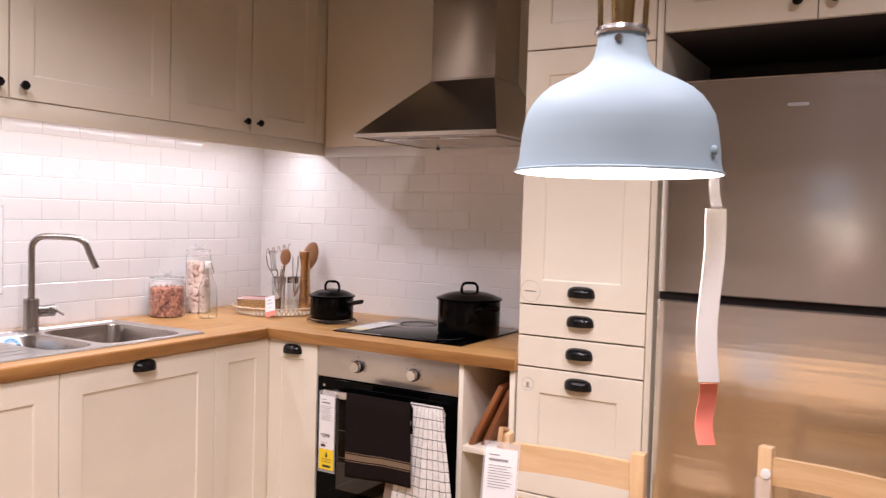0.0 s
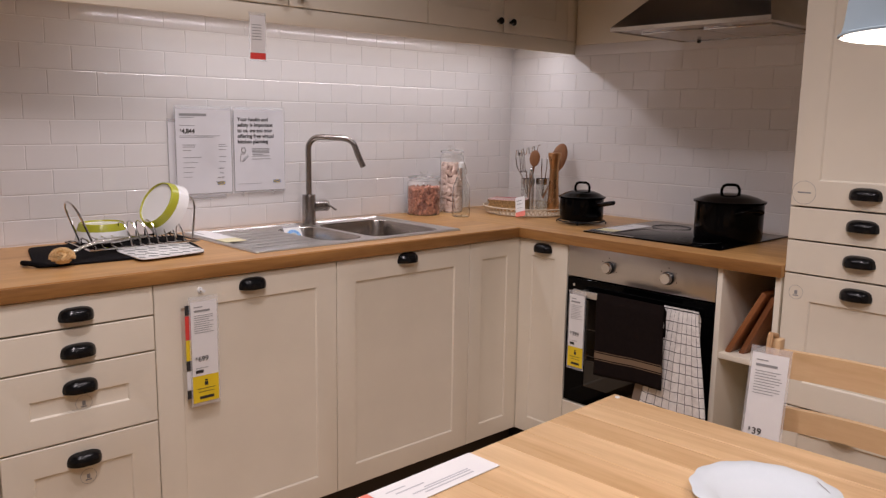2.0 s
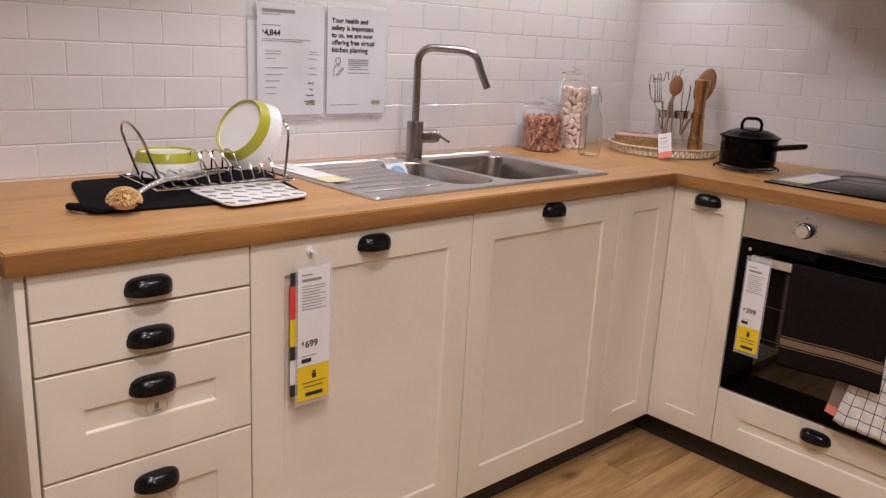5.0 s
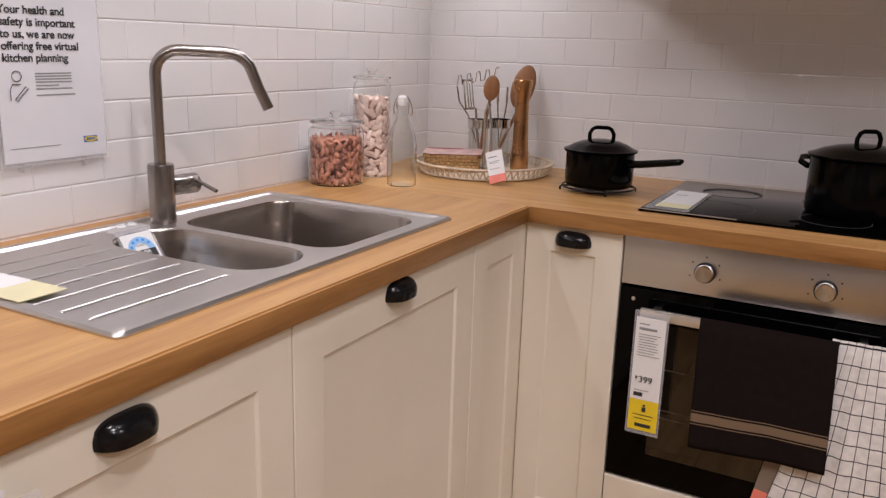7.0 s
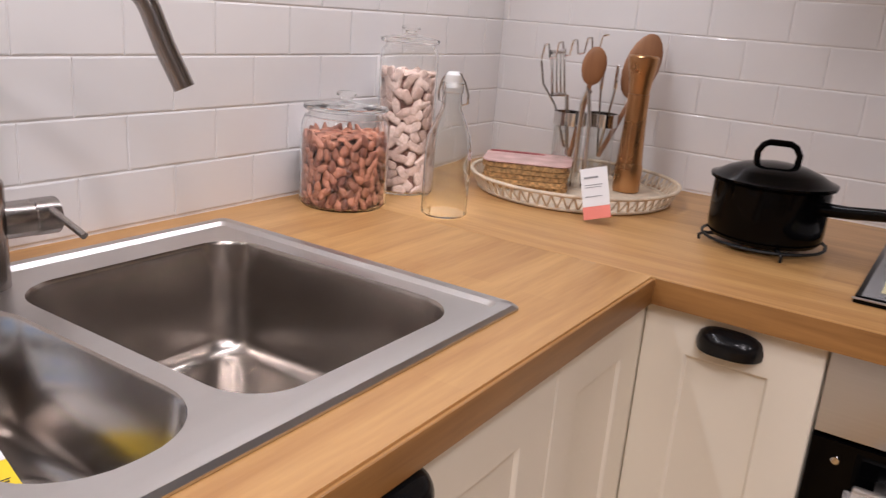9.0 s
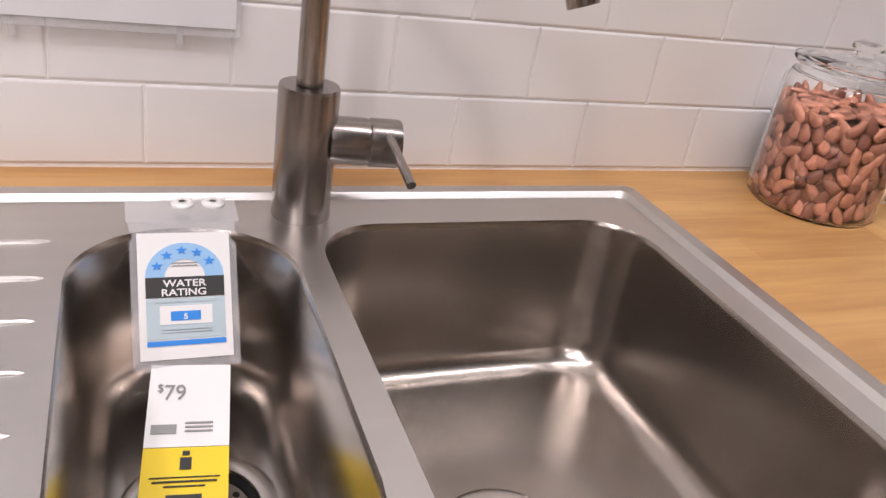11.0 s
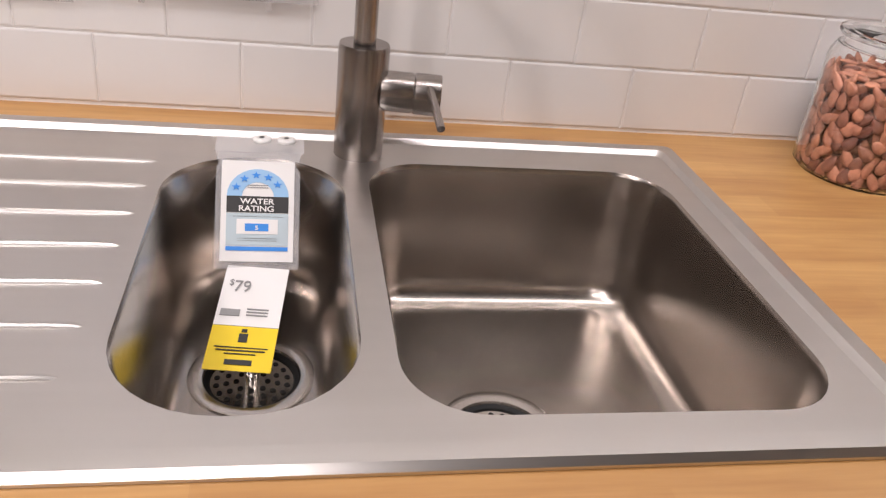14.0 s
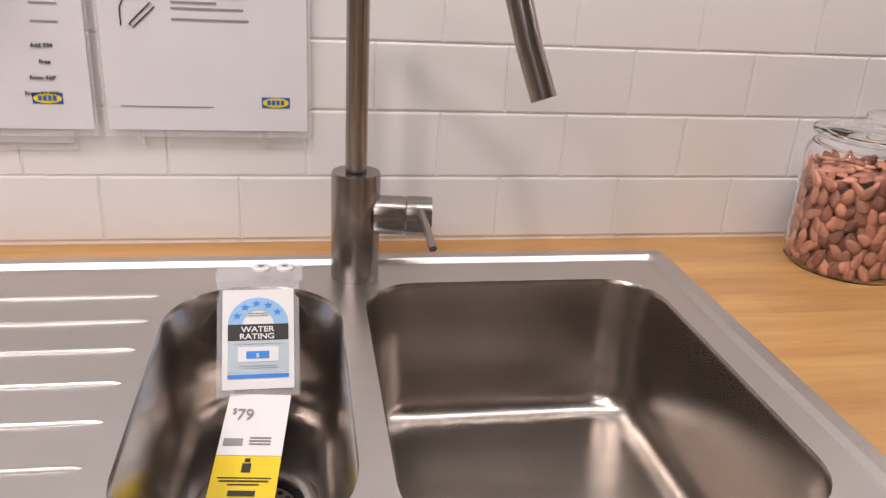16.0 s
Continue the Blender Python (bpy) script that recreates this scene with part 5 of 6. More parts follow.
PADDLE = wood("light_brown_wood", (0.24, 0.10, 0.045), (0.42, 0.21, 0.10), "Z", 0.5)


def spoon(x, y, dx, dy, h, w, material, label, name="wooden_spoon", long=0.075, lean=0):
    s = thing(name, pose(x, y, base_z), label, "utensil", "kitchen utensils")
    part("stem", tube([(0, 0, 0), (dx * 0.5, dy * 0.5, h * 0.5), (dx, dy, h)], 0.005, 8), material, s)
    bm = bmesh.new()
    bmesh.ops.create_uvsphere(bm, u_segments=16, v_segments=10, radius=1)
    bm.transform(Matrix.Translation((dx * 1.15, dy * 1.15, h + long * 0.42)) @ pose(0, 0, 0, 0, lean, 30) @ Matrix.Diagonal((w / 2, 0.006, long / 2, 1)))
    part("bowl", bm, material, s)
    return s


spoon(C1X + 0.008, C1Y, 0.026, 0.0, 0.150, 0.048, DARK_WOOD, "brown wooden spoon standing in the utensil holder", lean=6)
spoon(C2X + 0.002, C2Y, 0.042, 0.042, 0.128, 0.070, PADDLE, "brown wooden spatula leaning on the tiles", "wooden_spatula", 0.135, 16)
# wavy masher
ms = thing("potato_masher", pose(C1X - 0.006, C1Y, base_z + 0.016), "chrome wire potato masher standing in the holder", "utensil", "kitchen utensils")
part("stem", tube([(0, 0, 0), (-0.03, 0, 0.08), (-0.062, 0.0, 0.120), (-0.072, 0, 0.165)], 0.0028, 8), CHROME, ms)
pts = []
for i in range(33):
    u = i / 32
    pts.append((-0.072 + 0.130 * u, 0.02 * u, 0.182 + 0.030 * u + (0.014 if math.sin(u * math.pi * 9) > 0 else -0.014)))
part("wave", tube(pts, 0.0022, 6), CHROME, ms, "wavy chrome wire")
kn = thing("kitchen_tool", pose(C1X, C1Y + 0.005, base_z), "flat steel turner standing in the utensil holder", "utensil", "kitchen utensils")
part("stem", tube([(0, 0, 0), (-0.015, 0, 0.12)], 0.004, 8), STEEL, kn)
bm = box(-0.020, -0.014, -0.001, 0.001, 0.12, 0.205, 0.0006)
for k in range(3):
    box(-0.009 + 0.0085 * k, -0.0045 + 0.0085 * k, -0.001, 0.001, 0.124, 0.200, 0.0006, bm)
box(-0.020, 0.0145, -0.001, 0.001, 0.116, 0.124, 0.0006, bm)
box(-0.020, 0.0145, -0.001, 0.001, 0.200, 0.208, 0.0006, bm)
part("blade", bm, STEEL, kn, "slotted steel blade", pose(-0.014, 0, 0, 0, -8, 0))
tg = thing("tongs", pose(0.322, -0.204, TOP + 0.0062) @ Matrix.Diagonal((1, 1, 1.28, 1)), "steel tongs hanging in front of the holders", "utensil", "kitchen utensils")
part("arm", tube([(-0.010, 0, 0), (-0.009, 0, 0.13), (0.0, 0, 0.152), (0.006, 0, 0.146)], 0.0045, 8), STEEL, tg)
part("arm", tube([(0.012, 0, 0), (0.012, 0, 0.10), (0.002, 0, 0.148)], 0.004, 8), STEEL, tg)
for dx, h in ((0.02, 0.215), (-0.01, 0.21)):
    tool = thing("kitchen_tool", pose(C2X, C2Y, base_z) @ Matrix.Diagonal((1, 1, 0.86, 1)), "thin steel tool standing in the utensil holder", "utensil", "kitchen utensils")
    part("stem", tube([(0, 0, 0), (dx, 0.0, h * 0.75)], 0.0026, 7), CHROME, tool)
    part("tip", box(dx - 0.004, dx + 0.004, -0.001, 0.001, h * 0.75, h, 0.0008), CHROME, tool)
COPPER = mat("brushed_copper", (0.52, 0.285, 0.13), 0.28, 0.95, 12, 0.03)
mill = thing("pepper_mill", pose(0.402, -0.142, TOP + 0.0062), "tall copper-coloured pepper mill on the tray", "pepper mill")
part("mill_base", lathe([(0, 0), (0.026, 0), (0.027, 0.004), (0.027, 0.050), (0.025, 0.058), (0, 0.058)], 36), COPPER, mill)
part("mill_body", lathe([(0, 0.0585), (0.025, 0.0585), (0.0235, 0.085), (0.0215, 0.13), (0.0205, 0.175), (0.021, 0.192), (0, 0.192)], 36), COPPER, mill)
part("mill_head", lathe([(0, 0.1925), (0.0195, 0.1925), (0.020, 0.20), (0.024, 0.225), (0.029, 0.255), (0.029, 0.262), (0.026, 0.265), (0, 0.265)], 36), COPPER, mill)
tt = card("price_tag", pose(0.418, -0.415, 1.002, -22, -16, 14), 0.046, 0.088, "white price tag with a red foot leaning on the tray", "price tag", "price tags", 0.0, 0.022, PINK_RED)
print_lines(tt, [(0.006, 0.03, -0.018, 0.003), (0.006, 0.036, -0.03, 0.0012), (0.006, 0.034, -0.034, 0.0012), (0.006, 0.034, -0.05, 0.0012)])

# ---- pots ----
ENAMEL = mat("black_enamel", (0.0015, 0.0015, 0.0017), 0.10, 0, 18, 0.15, 0.04, 30, spec=0.10, rough_vary=0.03)


def loop_handle(bm, w, h, r):
    pts = [(-w / 2, 0, 0), (-w / 2 * 1.02, 0, h * 0.5), (-w / 2 * 0.8, 0, h * 0.86), (-w / 4, 0, h), (w / 4, 0, h), (w / 2 * 0.8, 0, h * 0.86), (w / 2 * 1.02, 0, h * 0.5), (w / 2, 0, 0)]
    return tube(pts, r, 10, bm)


def lid(r, pot, z, rot):
    l = part("lid", lathe([(r + 0.002, z), (r + 0.007, z + 0.001), (r + 0.007, z + 0.004), (r * 0.97, z + 0.007), (r * 0.8, z + 0.016), (r * 0.55, z + 0.024), (r * 0.25, z + 0.029), (0, z + 0.030)], 48, None, False), ENAMEL, pot, "black enamel lid")
    part("lid_handle", loop_handle(None, 0.060, 0.033, 0.0052), ENAMEL, l, "", pose(0, 0, z + 0.026, 0, 0, rot))


PX, PY = 0.714, -0.340
tv = thing("wire_trivet", pose(PX, PY, TOP + 0.0004), "black wire trivet under the saucepan", "trivet")
for r in (0.094, 0.055):
    part("ring", tube([(r * math.cos(2 * math.pi * k / 32), r * math.sin(2 * math.pi * k / 32), 0.014) for k in range(32)], 0.0024, 6, None, True), BLACK, tv)
for k in range(4):
    a = math.pi / 2 * k + 0.5
    part("foot", tube([(0.05 * math.cos(a), 0.05 * math.sin(a), 0.0145), (0.094 * math.cos(a), 0.094 * math.sin(a), 0.0145), (0.100 * math.cos(a), 0.100 * math.sin(a), 0.010), (0.099 * math.cos(a), 0.099 * math.sin(a), 0.003)], 0.0028, 6), BLACK, tv)
pan = thing("saucepan", pose(PX, PY, TOP + 0.0172), "black enamel saucepan with lid on a wire trivet", "saucepan")
R, Hh = 0.088, 0.087
part("pan_body", lathe([(0, 0), (R * 0.93, 0), (R * 0.985, 0.006), (R, 0.02), (R, Hh), (R + 0.006, Hh + 0.003), (R + 0.004, Hh + 0.0045), (R - 0.003, Hh), (R - 0.003, 0.02), (0, 0.004)], 48, None, False), ENAMEL, pan)
lid(R, pan, Hh + 0.0046, 15)
hd = [(0.0, 0, 0), (0.05, 0, 0.006), (0.13, 0, 0.020), (0.17, 0, 0.027), (0.178, 0, 0.031)]
part("long_handle", tube(hd, [0.011, 0.0095, 0.009, 0.008, 0.004], 12), ENAMEL, pan, "", pose(0.0735, -0.0340, 0.066, 0, 0, -25))

BX, BY = 1.326, -0.290
pot = thing("cooking_pot", pose(BX, BY, TOP + 0.0066), "large black enamel pot with lid on the hob", "cooking pot")
R, Hh = 0.117, 0.129
part("pot_body", lathe([(0, 0), (R * 0.95, 0), (R * 0.99, 0.006), (R, 0.02), (R, Hh), (R + 0.007, Hh + 0.003), (R + 0.005, Hh + 0.0045), (R - 0.003, Hh), (R - 0.003, 0.02), (0, 0.004)], 56, None, False), ENAMEL, pot)
lid(R, pot, Hh + 0.0046, 40)
for a in (150, 330):
    part("side_handle", tube([(R - 0.004, -0.045, Hh - 0.028), (R + 0.02, -0.040, Hh - 0.020), (R + 0.032, -0.018, Hh - 0.012), (R + 0.032, 0.018, Hh - 0.012), (R + 0.02, 0.040, Hh - 0.020), (R - 0.004, 0.045, Hh - 0.028)], 0.007, 10), ENAMEL, pot, "", pose(0, 0, 0, 0, 0, a))

# ---- dish rack corner ----
FELT = mat("black_drying_mat", (0.007, 0.006, 0.007), 0.95, 0, 30, 0.2, 0.5, 220, spec=0.1)
quad = [(0.070, -2.250), (0.426, -2.332), (0.466, -1.856), (0.090, -1.770)]


def cloth_sheet(quad, z, thick, wave, n=18, seed=1, corner=0.05):
    """A soft sheet over four corners, lying on the worktop."""
    g = random.Random(seed)
    ph = [g.uniform(0, 6) for _ in range(4)]
    top, bot = [], []
    own = bmesh.new()
    for i in range(n + 1):
        for j in range(n + 1):
            u, v = i / n, j / n
            pull = 1 - corner * (abs(2 * u - 1) * abs(2 * v - 1)) ** 9
            u, v = 0.5 + (u - 0.5) * pull, 0.5 + (v - 0.5) * pull
            x = (quad[0][0] * (1 - u) + quad[1][0] * u) * (1 - v) + (quad[3][0] * (1 - u) + quad[2][0] * u) * v
            y = (quad[0][1] * (1 - u) + quad[1][1] * u) * (1 - v) + (quad[3][1] * (1 - u) + quad[2][1] * u) * v
            w = wave * (0.5 + 0.5 * math.sin(u * 7 + ph[0] + 2 * math.sin(v * 3 + ph[1]))) * (0.4 + 0.6 * math.sin(v * 5 + ph[2]) ** 2)
            top.append(own.verts.new((x, y, z + thick + w)))
            bot.append(own.verts.new((x, y, z + w * 0.3)))
    k = n + 1
    for i in range(n):
        for j in range(n):
            a = (i * k + j, (i + 1) * k + j, (i + 1) * k + j + 1, i * k + j + 1)
            own.faces.new([top[q] for q in a])
            own.faces.new([bot[q] for q in reversed(a)])
    edge = [i * k for i in range(k)] + [n * k + j for j in range(1, k)] + [i * k + n for i in range(n - 1, -1, -1)] + [j for j in range(n - 1, 0, -1)]
    for a, b in zip(edge, edge[1:] + edge[:1]):
        own.faces.new((top[a], top[b], bot[b], bot[a]))
    return own


drying_mat = one("drying_mat", cloth_sheet(quad, TOP + 0.0003, 0.004, 0.004), FELT, "black fabric drying mat on the oak worktop", "drying mat")
part("strap", tube([(0.350, -2.318, TOP + 0.006), (0.372, -2.345, TOP + 0.010), (0.405, -2.338, TOP + 0.012), (0.430, -2.318, TOP + 0.010), (0.436, -2.296, TOP + 0.006)], [0.004, 0.0075, 0.0065, 0.0075, 0.004], 8), FELT, drying_mat, "folded black fabric strap")
LINEN = mat("white_printed_cloth", (0.80, 0.79, 0.77), 0.85, 0, 20, 0.05, 0.4, 300)
cq = [(0.305, -2.075), (0.512, -2.078), (0.488, -1.868), (0.250, -1.842)]
cloth = thing("dish_cloth", pose(0.4, -1.96, TOP), "folded white dish cloth with grey leaf print", "dish cloth")
part("fabric", cloth_sheet([(x - 0.4, y + 1.96) for x, y in cq], 0.0080, 0.0022, 0.003, 14, 4, 0.07), LINEN, cloth)
leaf = mat("grey_leaf_print", (0.30, 0.31, 0.30), 0.85, 0, 60, 0.2)
for i in range(5):
    for j in range(6):
        u, v = (i + 0.5) / 5, (j + 0.5 + (0.25 if i % 2 else -0.25) * 0.6) / 6
        x = (cq[0][0] * (1 - u) + cq[1][0] * u) * (1 - v) + (cq[3][0] * (1 - u) + cq[2][0] * u) * v - 0.4
        y = (cq[0][1] * (1 - u) + cq[1][1] * u) * (1 - v) + (cq[3][1] * (1 - u) + cq[2][1] * u) * v + 1.96
        pts = [((0.011 + 0.003 * ((i * 2 + j) % 4)) * math.sin(a), (0.0030 + 0.0010 * ((i + j * 3) % 3)) * math.cos(a) * (1 - 0.35 * math.sin(a))) for a in [2 * math.pi * k / 10 for k in range(10)]]
        part("leaf_print", plate(pts, 0, 0.0012), leaf, cloth, "", pose(x, y, 0.0122, 0, 0, 40 + 25 * ((i + j) % 2)))

rk = thing("dish_rack", pose(0.245, -1.992, TOP + 0.006), "chrome wire dish rack with two hooped ends", "dish rack")
WX, WY = 0.105, 0.168
part("base_frame", tube([(-WX, -WY, 0.016), (WX, -WY, 0.016), (WX, WY, 0.016), (-WX, WY, 0.016)], 0.0032, 8, None, True), CHROME, rk)
for foot_y, top_y in ((-WY + 0.036, -WY - 0.020), (WY - 0.004, WY + 0.016)):
    rise = [(x, z) for x, z in ((-0.060, 0.004), (-0.060, 0.06), (-0.057, 0.10))]
    rise += [(-0.057 * math.cos(radians(a)), 0.104 + 0.046 * math.sin(radians(a))) for a in range(15, 166, 15)]
    rise += [(0.057, 0.10), (0.060, 0.06), (0.060, 0.004)]
    part("end_hoop", tube([(x, foot_y + (top_y - foot_y) * z / 0.15, z) for x, z in rise], 0.0034, 8), CHROME, rk, "tall chrome end hoop")
for i in range(11):
    y = -0.140 + i * 0.028
    k = 0.040 if i < 4 else 0.082
    part("plate_wire", tube([(-WX, y, 0.016), (-0.045, y, 0.014), (-0.036, y - 0.004, k * 0.55), (-0.016, y - 0.010, k * 0.92), (0.008, y - 0.014, k), (0.032, y - 0.010, k * 0.92), (0.052, y - 0.004, k * 0.55), (0.060, y, 0.014), (WX, y, 0.016)], 0.0024, 6), CHROME, rk, "bent chrome wire")
LIME = mat("lime_glaze", (0.40, 0.41, 0.035), 0.25, 0, 10, 0.05)


def bowl(m, label):
    """A shallow white bowl with a lime band round its foot; the foot at z = 0, the rim at z = 0.062."""
    b = thing("serving_bowl", m, label, "bowl", "lime and white bowls")
    part("foot_disc", lathe([(0, 0.008), (0.068, 0.008), (0.0695, 0.0065)], 48, None, False), PORCELAIN, b)
    part("lime_band", lathe([(0.0695, 0.0065), (0.0705, 0.0010), (0.0715, 0.0), (0.0735, 0.0008), (0.076, 0.006), (0.079, 0.014), (0.0825, 0.026)], 48, None, False), LIME, b, "lime green band round the foot")
    part("white_body", lathe([(0.0825, 0.026), (0.085, 0.036), (0.089, 0.056), (0.091, 0.061), (0.089, 0.062), (0.086, 0.054), (0.082, 0.034), (0.074, 0.024), (0.06, 0.0205), (0, 0.020)], 48, None, False), PORCELAIN, b)
    return b


bowl(pose(0.165, -2.058, TOP + 0.024 + 0.0546, 180, 0, 0) @ Matrix.Diagonal((0.88, 0.88, 0.88, 1)), "white bowl with a lime band, upside down in the rack")
up = Vector((-0.16, 0.85, -0.50)).to_track_quat("Z", "Y").to_matrix().to_4x4()
bowl(Matrix.Translation((0.252, -1.920, 1.058)) @ up @ Matrix.Diagonal((0.96, 0.96, 0.92, 1)), "white bowl with a lime band, leaning in the rack")
br = thing("dish_brush", pose(0.452, -2.268, TOP + 0.004), "steel dish brush with pale bristles on the mat", "dish brush")
g = random.Random(5)
bm = bmesh.new()
for k in range(420):
    v = Vector((g.gauss(0, 1), g.gauss(0, 1), g.gauss(0, 1))).normalized()
    v.z = abs(v.z) if g.random() < 0.7 else v.z * 0.4
    p = Vector((0, 0, 0.024)) + v * 0.012
    q = Vector((0, 0, 0.024)) + Vector((v.x * 0.034, v.y * 0.034, v.z * 0.028))
    q.z = max(q.z, 0.001)
    s = v.orthogonal().normalized() * 0.0014
    t2 = v.cross(s)
    a = [bm.verts.new(p + s), bm.verts.new(p + t2), bm.verts.new(p - s)]
    b = [bm.verts.new(q + s * 1.6), bm.verts.new(q + t2 * 1.6), bm.verts.new(q - s * 1.6)]
    for i in range(3):
        bm.faces.new((a[i], a[(i + 1) % 3], b[(i + 1) % 3], b[i]))
    bm.faces.new(b)
part("bristles", bm, island_mat("straw_bristle", (0.72, 0.49, 0.22), (0.88, 0.68, 0.38), 0.8), br, "pale straw bristles")["kind"] = "stuff"
part("core", lathe([(0, 0.006), (0.018, 0.010), (0.022, 0.024), (0.016, 0.038), (0, 0.042)], 20), mat("straw_core", (0.70, 0.50, 0.25), 0.8), br)
part("handle", tube([(-0.015, 0.02, 0.026), (-0.05, 0.065, 0.036), (-0.085, 0.12, 0.044), (-0.16, 0.22, 0.034), (-0.225, 0.32, 0.024)], [0.007, 0.006, 0.007, 0.010, 0.007], 12), STEEL, br, "brushed steel handle")

# ---- towels on the oven handle ----


def cloth_mat(name, kind_):
    m = mat(name, (0.013, 0.0092, 0.0085) if kind_ == "dark" else (0.78, 0.76, 0.73), 0.9, 0, 60, 0.12, 0.35, 420, spec=0.04)
    nt = m.node_tree
    vec = [n for n in nt.nodes if n.bl_idname == "ShaderNodeVectorMath"][0]
    p = nt.nodes["Principled BSDF"]
    tc = nt.nodes.new("ShaderNodeUVMap")
    sep = nt.nodes.new("ShaderNodeSeparateXYZ")
    nt.links.new(tc.outputs[0], sep.inputs[0])

    def band(sock, at, half):
        s = nt.nodes.new("ShaderNodeMath")
        s.operation = "COMPARE"
        nt.links.new(sock, s.inputs[0])
        s.inputs[1].default_value, s.inputs[2].default_value = at, half
        return s.outputs[0]

    def either(a, b):
        s = nt.nodes.new("ShaderNodeMath")
        s.operation = "MAXIMUM"
        nt.links.new(a, s.inputs[0])
        nt.links.new(b, s.inputs[1])
        return s.outputs[0]

    if kind_ == "dark":
        f = either(either(band(sep.outputs[1], 0.070, 0.0095), band(sep.outputs[1], 0.0845, 0.0012)), band(sep.outputs[1], 0.0555, 0.0012))
        other = (0.20, 0.14, 0.09)
    else:
        outs = []
        for k in (0, 1):
            md = nt.nodes.new("ShaderNodeMath")
            md.operation = "PINGPONG"
            nt.links.new(sep.outputs[k], md.inputs[0])
            md.inputs[1].default_value = 0.0165
            outs.append(band(md.outputs[0], 0.0, 0.0011))
        f = either(*outs)
        other = (0.035, 0.033, 0.035)
    mx = nt.nodes.new("ShaderNodeMix")
    mx.data_type = "RGBA"
    nt.links.new(f, mx.inputs["Factor"])
    nt.links.new(vec.outputs[0], mx.inputs["A"])
    mx.inputs["B"].default_value = (*other, 1)
    nt.links.new(mx.outputs["Result"], p.inputs["Base Color"])
    return m


def hanging(width_top, width_bot, shift_top, shift_bot, length, folds, depth, seed, back=0.10, bow=0.0):
    """A towel over a bar at z = 0: its front falls length, its back falls behind; with UVs in metres from its foot."""
    g = random.Random(seed)
    n, rows = 36, 34
    own = bmesh.new()
    uv = own.loops.layers.uv.new("UVMap")
    grid, coord = [], {}
    ph = g.uniform(0, 6)
    drop = [(-back + (back) * k / 6, True) for k in range(6)] + [(length * k / (rows - 6), False) for k in range(rows - 5)]
    for s, behind in drop:
        line = []
        for i in range(n + 1):
            u = i / n
            if behind:
                t, z, y = 0.0, s, 0.006
            else:
                t = s / length
                z = -s if s > 0 else 0.010
                y = -0.012 - 0.004 * min(s / 0.02, 1)
            w = width_top + (width_bot - width_top) * t
            x0 = shift_top + (shift_bot - shift_top) * t
            fold = depth * math.sin(u * folds * 2 * math.pi + ph + 0.7 * math.sin(t * 3)) * (0.35 + 0.65 * t)
            zz = z + (0 if behind else -bow * t * math.sin(u * math.pi * 1.3 + ph))
            v = own.verts.new((x0 + w * u, y - (0 if behind else abs(fold) * 0.8 + fold * 0.4), zz))
            coord[v] = (u * width_bot * 1.05, length - s)
            line.append(v)
        grid.append(line)
    for a, b in zip(grid, grid[1:]):
        for i in range(n):
            f = own.faces.new((a[i], a[i + 1], b[i + 1], b[i]))
            for l in f.loops:
                l[uv].uv = coord[l.vert]
    return own


def towel(name, m, mesh, material, label):
    ob = one(name, mesh, material, label, "tea towel", "towels on the oven", m=m)
    mod = ob.modifiers.new("thickness", "SOLIDIFY")
    mod.thickness = 0.0025
    return ob


BAR_Z = 0.281 + 0.446
BAR_Y = FY + 0.004 - 0.044
towel("tea_towel", pose(1.322, BAR_Y - 0.003, BAR_Z), hanging(0.125, 0.270, 0.0, -0.085, 0.400, 2.5, 0.007, 2, bow=0.006), cloth_mat("checked_cotton", "check"), "white cotton tea towel with a black check")
towel("tea_towel", pose(1.070, BAR_Y - 0.026, BAR_Z + 0.003), hanging(0.266, 0.272, 0, 0.004, 0.280, 1.2, 0.004, 3, bow=0.006), cloth_mat("dark_cotton", "dark"), "charcoal tea towel with a beige stripe")
tw = card("towel_tag", on_hob(1.232, BAR_Y - 0.018, 0.462) @ pose(0, 0, 0, 0, 10, 0), 0.052, 0.115, "small grey tag with a red foot below the dark towel", "price tag", "price tags", 0.0, 0.025, PINK_RED, mat("brown_card", (0.22, 0.17, 0.13), 0.7))

# ---- shelf contents ----
for i, (x, lean, d, w) in enumerate(((1.497, 27, 0.33, 0.24), (1.535, 25, 0.30, 0.22))):
    b = thing("chopping_board", pose(x, FY + 0.03 + 0.02 * i, 0.604, 0, lean, 0), "brown wooden chopping board leaning in the open shelf", "chopping board", "chopping boards")
    part("board", box(0, 0.018, 0, d, 0.0, w, 0.004), BOARD_WOOD, b)
for i, (x, y) in enumerate(((1.53, FY + 0.06), (1.60, FY + 0.08), (1.56, FY + 0.15))):
    gl = one("drinking_glass", lathe([(0, 0), (0.026, 0), (0.034, 0.09), (0.032, 0.09), (0.0245, 0.006), (0, 0.006)], 28, None, False), GLASS, "clear drinking glass on the low shelf", "glass", "glasses on the shelf", m=pose(x, y, 0.1085))

# ---- table ware and stools ----
PLATE_GLAZE = mat("pale_plate_glaze", (0.67, 0.73, 0.77), 0.14, 0, 10, 0.02)


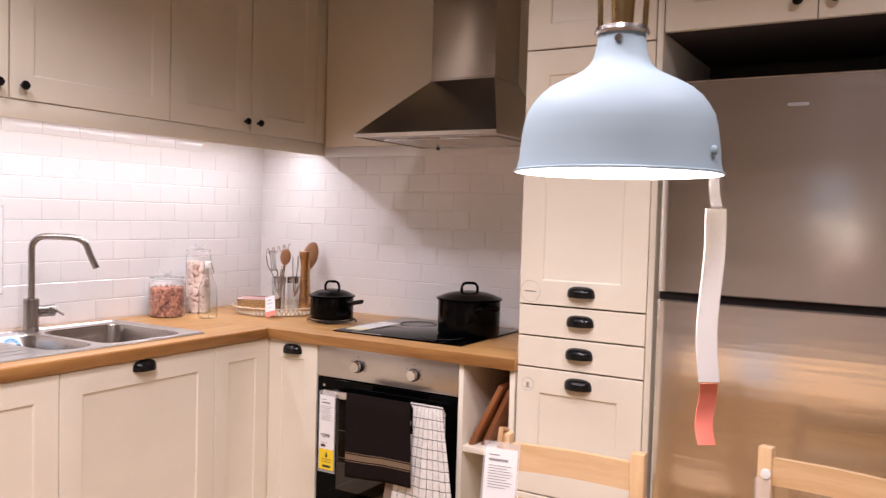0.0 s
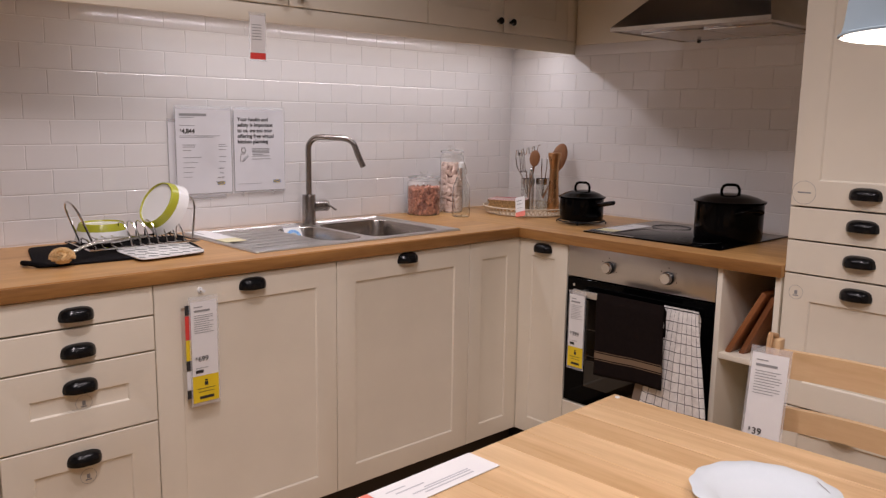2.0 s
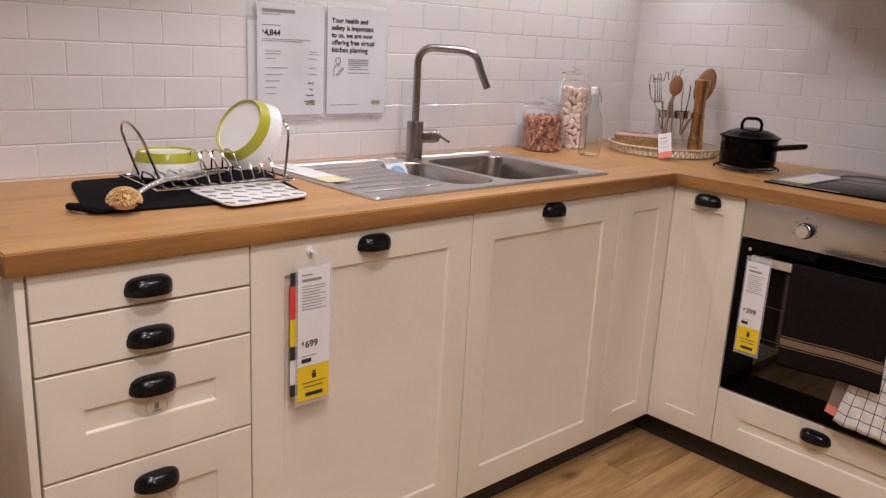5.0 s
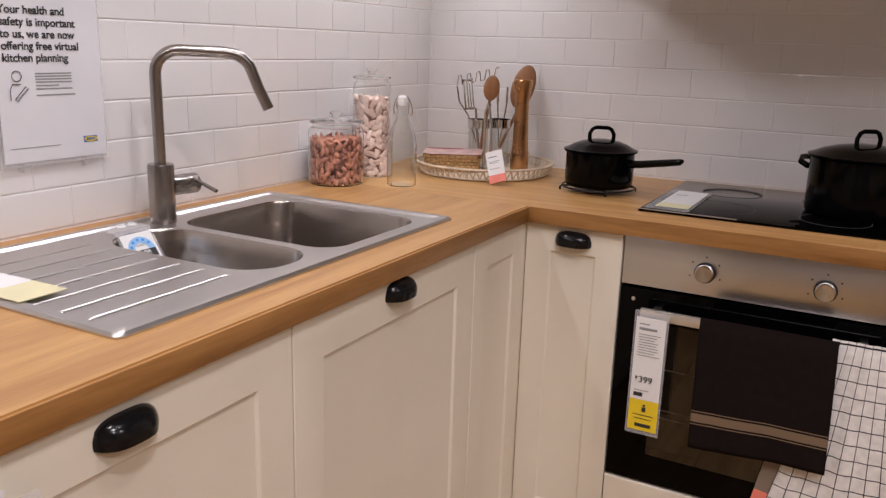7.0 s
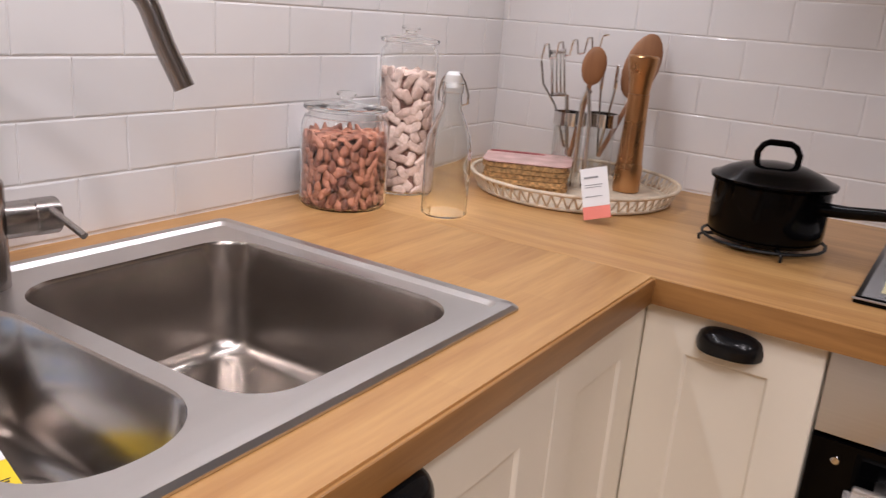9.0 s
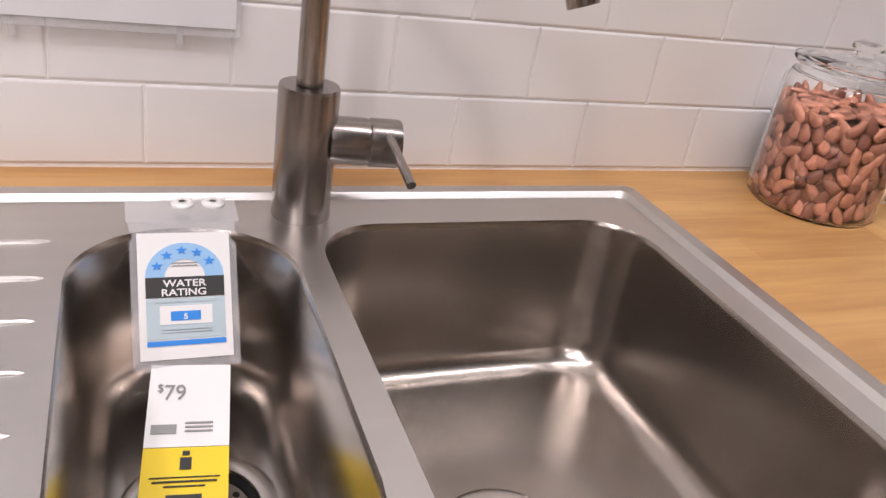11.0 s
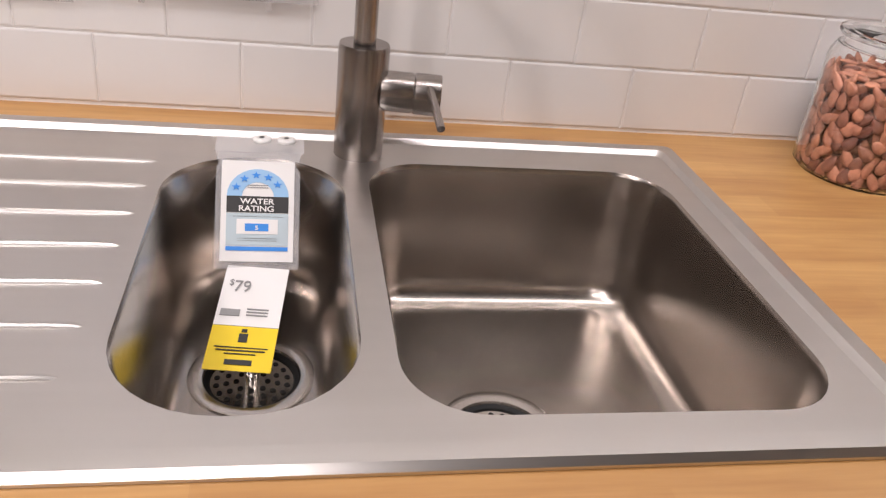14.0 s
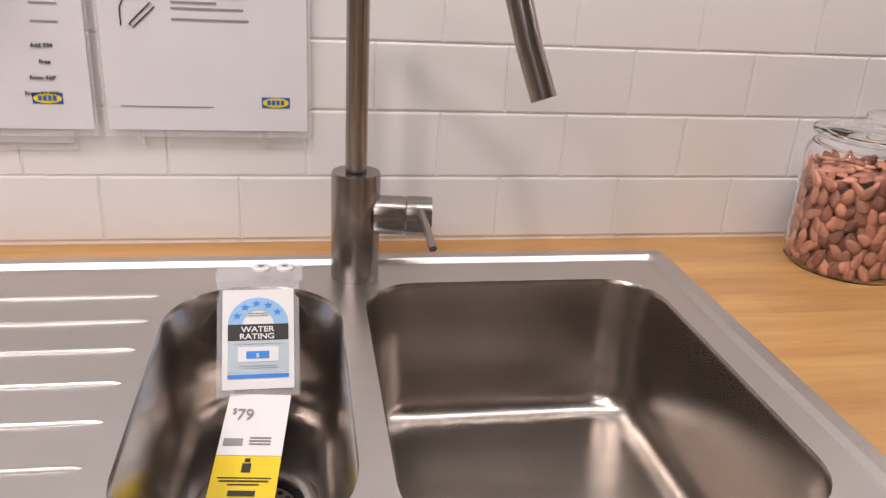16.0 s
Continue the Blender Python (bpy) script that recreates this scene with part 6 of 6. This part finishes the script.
def dish(x, y, label):
    p = thing("dinner_plate", pose(x, y, 0.7502) @ Matrix.Diagonal((0.87, 0.87, 0.95, 1)), label, "plate", "plates on the table")
    prof = [(0, 0), (0.06, 0), (0.07, 0.003), (0.088, 0.010), (0.100, 0.016), (0.130, 0.021), (0.1315, 0.0225), (0.129, 0.0235), (0.099, 0.0195), (0.086, 0.0135), (0.074, 0.009), (0.0, 0.009)]
    bm = lathe(prof, 96, None, False)
    for v in bm.verts:
        out = math.hypot(v.co.x, v.co.y)
        if out > 0.095:
            f = 1 + 0.016 * (out - 0.095) / 0.036 * math.cos(14 * math.atan2(v.co.y, v.co.x))
            v.co.x, v.co.y = v.co.x * f, v.co.y * f
    part("plate_body", bm, PLATE_GLAZE, p)
    part("rim_print", box(-0.02, 0.02, -0.0008, 0.0008, 0.0, 0.0006), GREY_INK, p, "small grey printed line", pose(0.06, 0.095, 0.0225, -8, 5, -35))


dish(2.205, -1.805, "white porcelain plate with a wavy edge on the table")
dish(2.140, -2.115, "white porcelain plate near the table's middle")


def stool(x, y, h, label):
    s = thing("stool", pose(x, y, 0), label, "stool", "white stools")
    part("seat", lathe([(0, h - 0.022), (0.155, h - 0.022), (0.165, h - 0.016), (0.165, h - 0.004), (0.160, h), (0, h)], 56), WHITE_BOARD, s)
    for k in range(4):
        a = math.pi / 4 + math.pi / 2 * k
        part("leg", tube([(0.12 * math.cos(a), 0.12 * math.sin(a), h - 0.023), (0.165 * math.cos(a), 0.165 * math.sin(a), 0.0)], 0.013, 12), WHITE_BOARD, s)
    part("foot_ring", tube([(0.145 * math.cos(2 * math.pi * k / 32), 0.145 * math.sin(2 * math.pi * k / 32), 0.22) for k in range(32)], 0.006, 8, None, True), STEEL, s)
    return s


stool(0.610, -2.745, 0.63, "white round stool beside the end panel")
stool(1.130, -2.785, 0.63, "white round stool near the drawers")
sl = thing("price_tag", pose(0.655, -2.713, 0.6306, 0, 0, 60), "small white and red tag lying on a stool", "price tag", "price tags")
part("paper", box(0, 0.08, 0, 0.05, 0, 0.001), PLASTIC, sl)
part("coloured_foot", box(0.0, 0.05, -0.03, -0.0005, 0, 0.001), PINK_RED, sl, "red end")

# ---- small pieces of the setting: tiles and planks ----


def tile_mesh(w, h, name):
    bm = bmesh.new()
    b = 0.0024
    loops = [rect_loop(0, w, 0, h, 0.0), rect_loop(0, w, 0, h, -0.0046), rect_loop(b * 0.35, w - b * 0.35, b * 0.35, h - b * 0.35, -0.0052), rect_loop(b, w - b, b, h - b, -0.0057)]
    loft(loops, bm)
    bmesh.ops.recalc_face_normals(bm, faces=bm.faces[:])
    smooth(bm, 10)
    me = bpy.data.meshes.new(name)
    bm.to_mesh(me)
    bm.free()
    me.materials.append(TILE)
    return me


PITCH_X, PITCH_Z, GAP = 0.1525, 0.0777, 0.0018
rng = random.Random(4)


def tiles(wall, m, length, joint, rows, z0):
    """Running-bond tiles on a wall; joint is where a joint of the lowest row lies."""
    meshes = {}
    for row in range(rows):
        z = z0 + row * PITCH_Z
        start = joint + (row % 2) * PITCH_X / 2
        first = start - math.ceil(start / PITCH_X) * PITCH_X
        k = 0
        while first + k * PITCH_X < length:
            a, b = max(first + k * PITCH_X, 0), min(first + (k + 1) * PITCH_X, length)
            k += 1
            if b - a < 0.012:
                continue
            key = round(b - a, 4)
            if key not in meshes:
                meshes[key] = tile_mesh(b - a - 0.0010, PITCH_Z - GAP, "tile")
            ob = new("tile", meshes[key])
            ob.parent = wall
            ob.matrix_local = m @ pose(a + 0.0005, 0.0, z + GAP / 2, rng.uniform(-0.02, 0.02), 0, rng.uniform(-0.02, 0.02))


TILE_END = -2.490
back_w = one("backsplash_west", box(-0.0095, 0.0054, TILE_END, 0.009, 0.90, 1.695), GROUT, "white glazed tile backsplash along the sink", "backsplash", kind="structure")
tiles(back_w, pose(0.0015, TILE_END, 0, 0, 0, 90), -TILE_END - 0.008, (-1.534 - TILE_END) % PITCH_X, 10, 0.9215)
back_n = one("backsplash_north", box(-0.0015, TX0 - 0.002, -0.0054, 0.0095, 0.90, 1.667), GROUT, "white glazed tile backsplash behind the hob", "backsplash", kind="structure")
tiles(back_n, pose(0.0, -0.0015, 0), TX0 - 0.003, (0.705 + PITCH_X / 2) % PITCH_X, 9, 0.9215)
bm = box(0.009, TX0 - 0.003, -0.0072, -0.0056, 0.9215 + 9 * PITCH_Z, 1.666, 0.001)
part("top_tile_row", bm, TILE, back_n)

plank = {}
rng = random.Random(9)
x = 0.209
while x < 3.0:
    y = -4.6 + rng.uniform(0, 1.0)
    first = True
    y0 = -4.7
    while y0 < -0.4:
        y1 = min(y if first else y0 + 1.2, -0.4)
        first = False
        key = (round(y1 - y0, 3))
        if key not in plank:
            bm = box(0, 0.1908, 0, y1 - y0 - 0.0012, -0.0079, 0.0, 0.0012, None, 1)
            me = bpy.data.meshes.new("plank")
            bm.to_mesh(me)
            bm.free()
            me.materials.append(FLOOR_OAK)
            plank[key] = me
        ob = new("plank", plank[key])
        ob.parent = floor
        ob.matrix_local = pose(x, y0, 0)
        y0 = y1
    x += 0.192
for x0, x1, y0, y1 in ((-0.005, 0.2085, -4.7, -2.6), (3.0895, 4.399, -4.7, -0.01)):
    part("plank_field", box(x0, x1, y0, y1, -0.0079, 0.0), FLOOR_OAK, floor)
